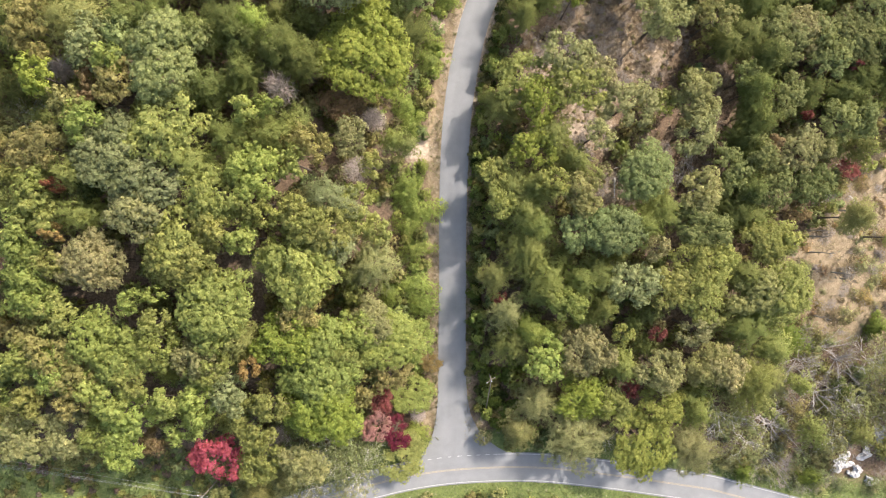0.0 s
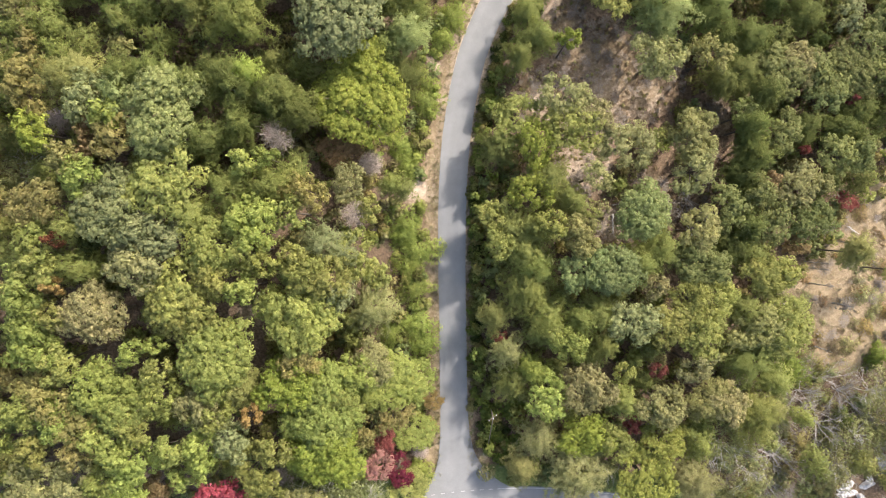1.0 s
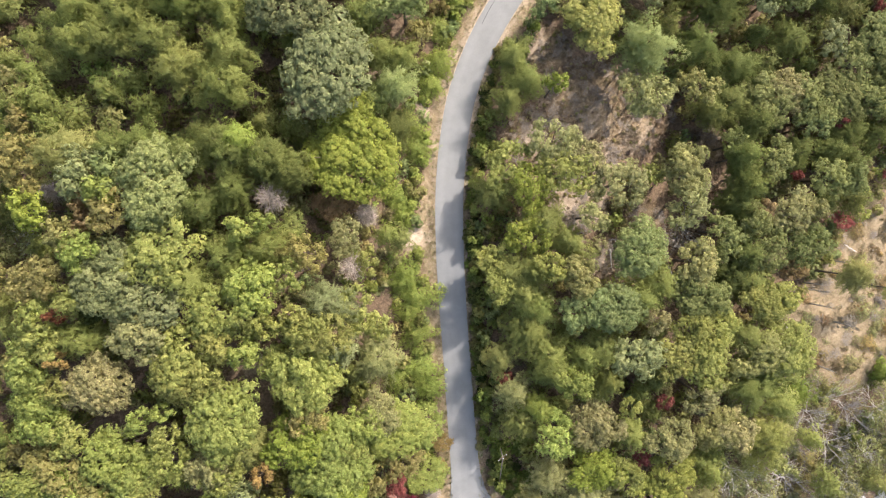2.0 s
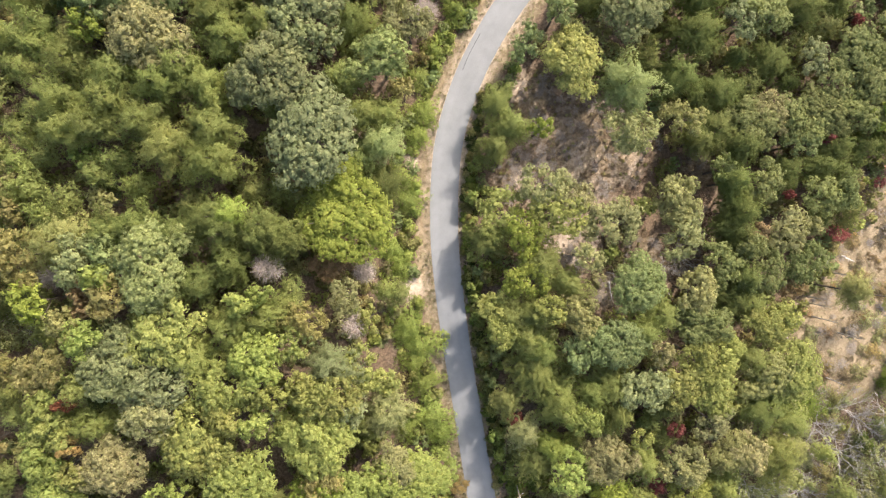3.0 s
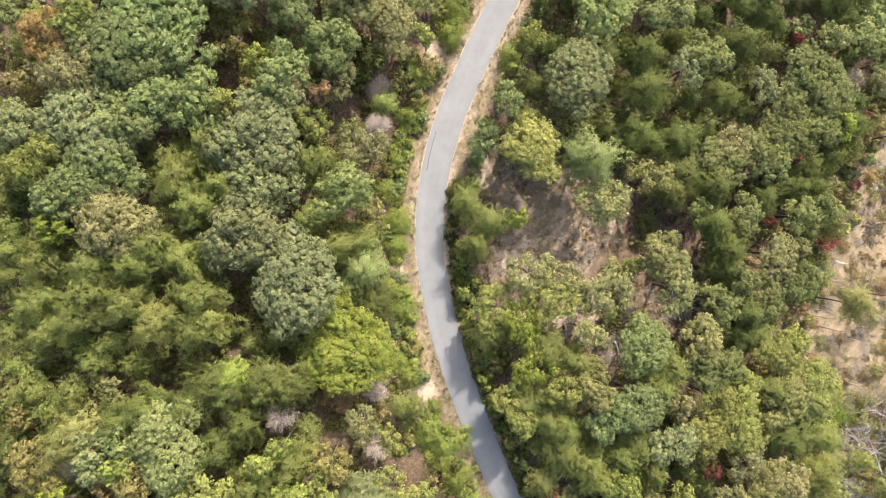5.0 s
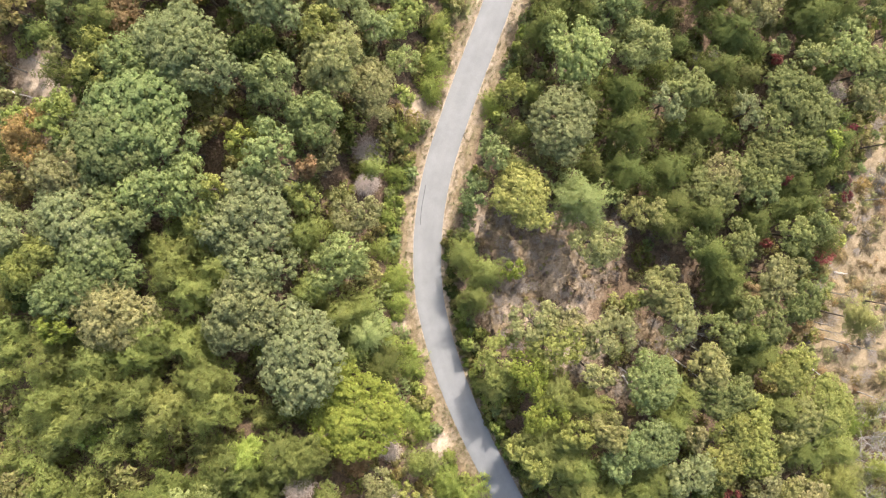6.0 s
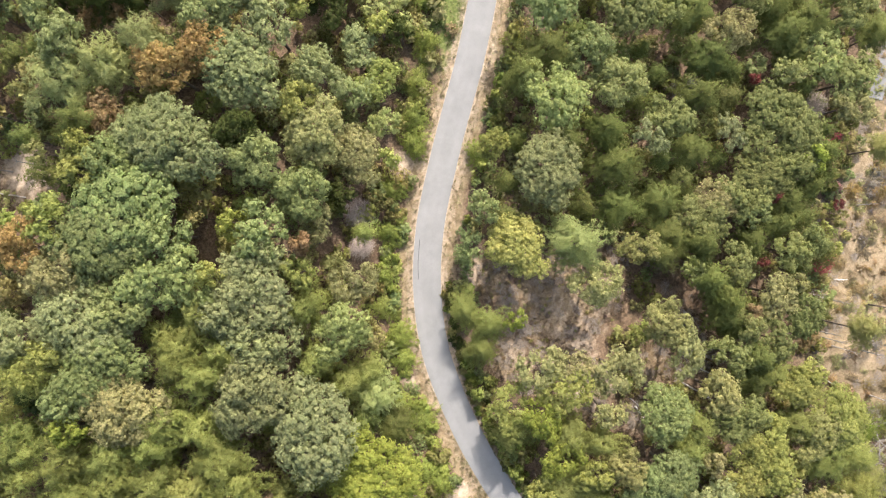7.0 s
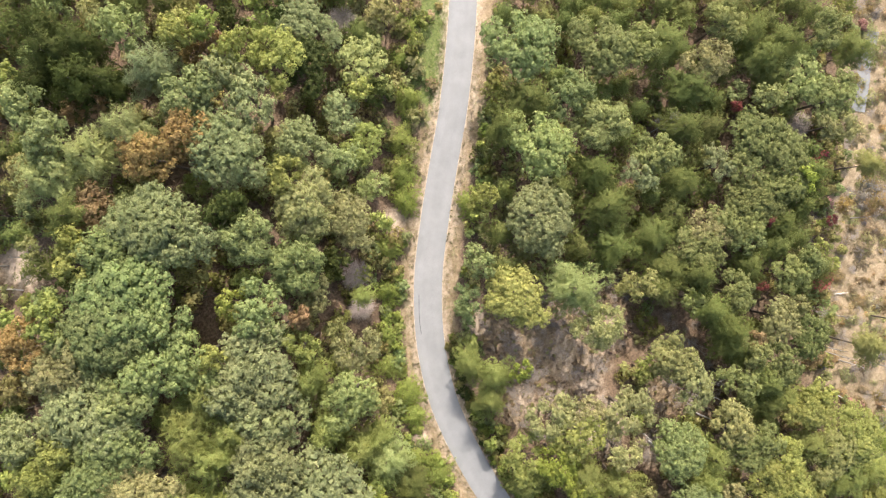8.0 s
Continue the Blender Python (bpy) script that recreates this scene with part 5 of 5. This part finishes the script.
utility_pole(11.1, -34.9, -2.3, 35, (10.2, -46.2, float(land(10.2, -46.2)) - 0.2))
utility_pole(-55.7, -62.1, -2.8, -8)
for k, (dy, dz) in enumerate(((-0.3, -3.1), (0.5, -2.6), (1.5, -3.1), (-1.4, -4.0))):
    wire = new("power_line", mesh_from("power_line", *rod((-55.7 + 0.2 * k, -62.1 + dy * 0.5, dz), (-140.0, -49.5 + dy, dz - 0.6), 0.022, 0.022, 4, 0.7, 18), CABLE))
    tagged(wire, "thin grey power line strung between poles", "power line", "power lines")


def fallen_log(x0, y0, x1, y1, r, mat, word):
    a, c = np.array((x0, y0, float(land(x0, y0)) + r + 0.25)), np.array((x1, y1, float(land(x1, y1)) + r + 0.2))
    u = np.linspace(0, 1, 7)[:, None]
    p = a + (c - a) * u + rng.normal(0, 0.07, (7, 3))
    pieces = [tube(p, np.linspace(r * 1.15, r * 0.55, 7), 8)]
    for _ in range(4):
        q = p[int(rng.integers(3, 7))]
        pieces.append(tube([q, q + unit((c - a) * 0.12 + rng.normal(0, 1.0, 3)) * rng.uniform(0.5, 1.3)], [r * 0.3, r * 0.1], 4))
    tagged(new("fallen_log", mesh_from("fallen_log", *merge(pieces), mat)), word, "fallen log", "fallen logs")


fallen_log(51.0, 9.0, 55.1, 1.1, 0.19, PALE, "bleached fallen log lying across the dark hollow")
fallen_log(56.6, 8.9, 59.3, 4.1, 0.13, PALE, "thin bleached fallen log among branches")
fallen_log(38.6, 11.4, 38.9, 7.2, 0.20, PALE, "short pale log lying on bare soil")
fallen_log(79.8, -8.3, 84.6, -17.9, 0.14, PALE, "long pale log at the field's edge")
fallen_log(96.2, 7.7, 99.0, 5.7, 0.15, PALE, "short white log lying in dry grass")
fallen_log(-51.5, 128.0, -46.3, 123.1, 0.22, PALE, "long pale log lying across bare soil")
fallen_log(-45.0, -12.1, -40.7, -5.9, 0.30, TANWOOD, "grey-brown fallen trunk in a gap of the wood")
fallen_log(-43.8, -12.6, -41.5, -7.5, 0.16, PALE, "pale fallen limb in a gap of the wood")
def fallen_crown(x0, y0, x1, y1):
    """The forked top of a felled tree, its limbs fanned out along the ground."""
    a, c = np.array((x0, y0)), np.array((x1, y1))
    reach = float(np.linalg.norm(c - a))
    heading = math.atan2(*(c - a)[::-1])
    pieces = []
    for _ in range(int(rng.integers(5, 9))):
        turn, ln = heading + rng.normal(0, 0.26), reach * rng.uniform(0.55, 1.15)
        u = np.linspace(0, 1, 6)
        bend = turn + rng.normal(0, 0.35) * u
        p = np.stack([x0 + np.cos(bend) * ln * u, y0 + np.sin(bend) * ln * u, float(land(x0, y0)) + 0.9 + 1.3 * np.sin(u * 2.6) * rng.uniform(0.4, 1.0)], 1)
        pieces.append(tube(p, np.linspace(0.065, 0.022, 6), 4))
        for k in (2, 3, 4, 4):
            e = p[k] + np.array([math.cos(turn + rng.normal(0, 0.6)), math.sin(turn + rng.normal(0, 0.6)), rng.normal(0.1, 0.25)]) * ln * rng.uniform(0.15, 0.3)
            pieces.append(tube([p[k], e], [0.025, 0.012], 3))
    base = np.array([x0, y0, float(land(x0, y0))])
    pieces.append(tube([base + (0, 0, -0.2), base + (0, 0, 0.95)], [0.14, 0.11], 6))
    tagged(new("fallen_tree_top", mesh_from("fallen_tree_top", *merge(pieces), GREYWOOD)), "bleached fallen tree top with forked bare limbs", "fallen tree", "fallen tree tops")


for way in ((77.0, -45.3, 87.9, -54.6), (77.0, -33.2, 83.9, -40.5), (85.6, -34.0, 90.8, -41.2), (82.1, -38.9, 88.3, -44.1), (88.3, -28.7, 97.2, -26.6), (97.3, -34.7, 106.8, -43.4), (102.0, -31.8, 107.5, -42.7), (92.3, -33.2, 83.6, -31.7), (75.2, -51.6, 85.3, -61.6), (92.2, -46.0, 99.0, -57.4), (80.0, -26.2, 88.2, -24.2), (98.5, -48.9, 107.0, -54.6), (70.6, -40.4, 78.1, -49.0)):
    fallen_crown(*way)
for way in ((55.5, 15.0, 59.5, 8.0), (57.0, 19.5, 54.5, 11.0), (60.5, 23.0, 57.5, 15.0), (58.0, 12.0, 63.0, 9.0)):
    fallen_crown(*way)
for x, y, height in ((86.2, -0.5, 9.0), (87.2, -5.6, 10.0), (92.6, -10.4, 8.0), (88.6, -20.8, 7.0), (92.6, 4.2, 8.5), (85.7, -1.8, 11.0), (38.6, 13.5, 6.5), (110.0, 20.0, 7.0), (-41.0, 128.0, 7.0), (-46.0, 129.5, 6.0)):
    plant("snag", "grey", x, y, 1.0, height)
for x, y, r, height in ((87.1, 2.5, 2.8, 21.0), (113.3, 31.9, 2.6, 15.0), (100.0, -2.0, 2.4, 14.0)):
    plant("slender", "greypine", x, y, r, height)

plant("bare", "grey", 51.7, 13.3, 3.2, 4.0)
plant("bare", "grey", 54.0, 11.5, 2.2, 3.0)
plant("bare", "grey", 32.0, 16.0, 2.0, 2.5)


def boulder(x, y, r, flat):
    bm = bmesh.new()
    bmesh.ops.create_icosphere(bm, subdivisions=3, radius=r)
    at = Vector((x * 3, y * 3, 0))
    for v in bm.verts:
        n = v.co.normalized()
        k = 1 + 0.55 * noise.noise(n * 1.4 + at) + 0.28 * noise.cell(n * 2.6 + at) + 0.12 * noise.noise(n * 6 + at)
        v.co = Vector((v.co.x * k * 1.25, v.co.y * k * 0.85, v.co.z * k * flat))
    me = bpy.data.meshes.new("boulder")
    bm.to_mesh(me)
    bm.free()
    me.materials.append(ROCK)
    ob = new("boulder", me)
    ob.matrix_world = pose(x, y, float(land(x, y)) + r * flat * 0.3, 0, 0, rng.uniform(0, 360))
    tagged(ob, "rough white limestone boulder lying in scrub", "boulder", "white boulders")


pile = random.Random(31)
for cx, cy, spread, count in ((98.2, -57.2, 2.3, 13), (103.6, -55.8, 1.1, 5), (105.8, -63.0, 1.0, 4), (101.5, -60.0, 1.2, 4)):
    for _ in range(count):
        boulder(cx + pile.gauss(0, spread * 0.5), cy + pile.gauss(0, spread * 0.5), pile.uniform(0.45, 1.05), pile.uniform(0.5, 0.8))

# a tar seam in the lane, broken edge line at the mouth, a paved pad behind the thicket
SEAM = spline([(18.3, 70.2), (16.6, 68.0), (14.9, 65.7), (13.2, 62.9)], 0.4)
tagged(ribbon("road_seam", SEAM, -0.07, 0.07, 0.042, TAR), "dark tar seam in the asphalt", "road seam", kind="structure")
for k in range(13):
    along = 0.445 + k * 0.0072
    tagged(ribbon("road_marking", HIGHWAY_FINE, -3.37, -3.23, 0.054, WHITE, along, along + 0.003), "short worn white dash on asphalt", "road marking", kind="structure")
PAD = spline([(106.5, -51.5), (113, -49.5), (122, -47)], 1.0)
TRACK = spline([(127.0, 39.0), (134.5, 46.0), (141.5, 52.0)], 1.0)
tagged(ribbon("driveway", TRACK, -1.7, 1.7, 0.15, ASPHALT), "short stretch of grey track beside dry grass", "driveway", kind="structure")
tagged(ribbon("driveway", PAD, -2.4, 2.4, 0.10, ASPHALT), "small grey paved driveway behind bare scrub", "driveway", kind="structure")


def grass_tufts(name, spots, height, colour, label):
    at = np.array(spots)
    per = 7
    base = np.repeat(at, per, axis=0) + np.c_[rng.normal(0, 0.16, (len(at) * per, 2)), np.zeros(len(at) * per)]
    lean = unit(np.c_[rng.normal(0, 0.5, (len(base), 2)), np.ones(len(base))])
    ln = height * rng.uniform(0.6, 1.3, len(base))
    side = unit(np.cross(lean, rng.normal(size=lean.shape))) * 0.05
    verts = np.stack([base - side, base + side, base + lean * ln[:, None]], 1).reshape(-1, 3)
    me = mesh_from(name, verts, np.arange(len(verts)).reshape(-1, 3), LEAF, normals=np.tile((0.0, 0.0, 1.0), (len(verts), 1)))
    ob = tagged(new(name, me), label, "grass", kind="stuff")
    ob.color = (*colour, 1)


tuft = random.Random(9)
verge, dry = [], []
for _ in range(16000):
    p = LANE[tuft.randrange(6, 190)]
    d, a = tuft.uniform(3.3, 6.5), tuft.uniform(0, 6.28)
    x, y = p[0] + math.cos(a) * d, p[1] + math.sin(a) * d
    if near(LANE, x, y)[0] > 3.25 and y > -52 and tuft.random() < 0.35:
        (verge if tuft.random() < 0.5 else dry).append((x, y, float(land(x, y)) - 0.05))
for _ in range(8000):
    x, y = tuft.uniform(80, 150), tuft.uniform(-26, 75)
    if field_edge(x, y) > 0:
        dry.append((x, y, float(land(x, y)) - 0.05))
for _ in range(3000):
    x, y = tuft.uniform(-30, 110), tuft.uniform(-90, -62)
    if 4.0 < near(HIGHWAY, x, y)[0] < 16:
        verge.append((x, y, float(land(x, y)) - 0.05))
for _ in range(2600):
    x, y = tuft.uniform(26, 80), tuft.uniform(94, 140)
    d, side = near(LANE, x, y)
    if side < 0 and 3.6 < d < 12:
        (verge if tuft.random() < 0.6 else dry).append((x, y, float(land(x, y)) - 0.05))
brush = []
for _ in range(9000):
    x, y = tuft.uniform(12, 66), tuft.uniform(2, 66)
    if in_clearing(x, y) > 0.02:
        brush.append((x, y, float(land(x, y)) - 0.05))
grass_tufts("dead_brush", brush, 0.6, (0.285, 0.208, 0.136), "dead grey-brown grass and brush in the clearings")
grass_tufts("dry_grass", dry, 0.45, (0.295, 0.250, 0.142), "dry straw-coloured grass on verge and field")
grass_tufts("green_grass", verge, 0.4, (0.175, 0.185, 0.060), "green grass on the road verge")

for group in MODELS.values():
    for _, _, root in group:
        for o in (*root.children, root):
            bpy.data.objects.remove(o)
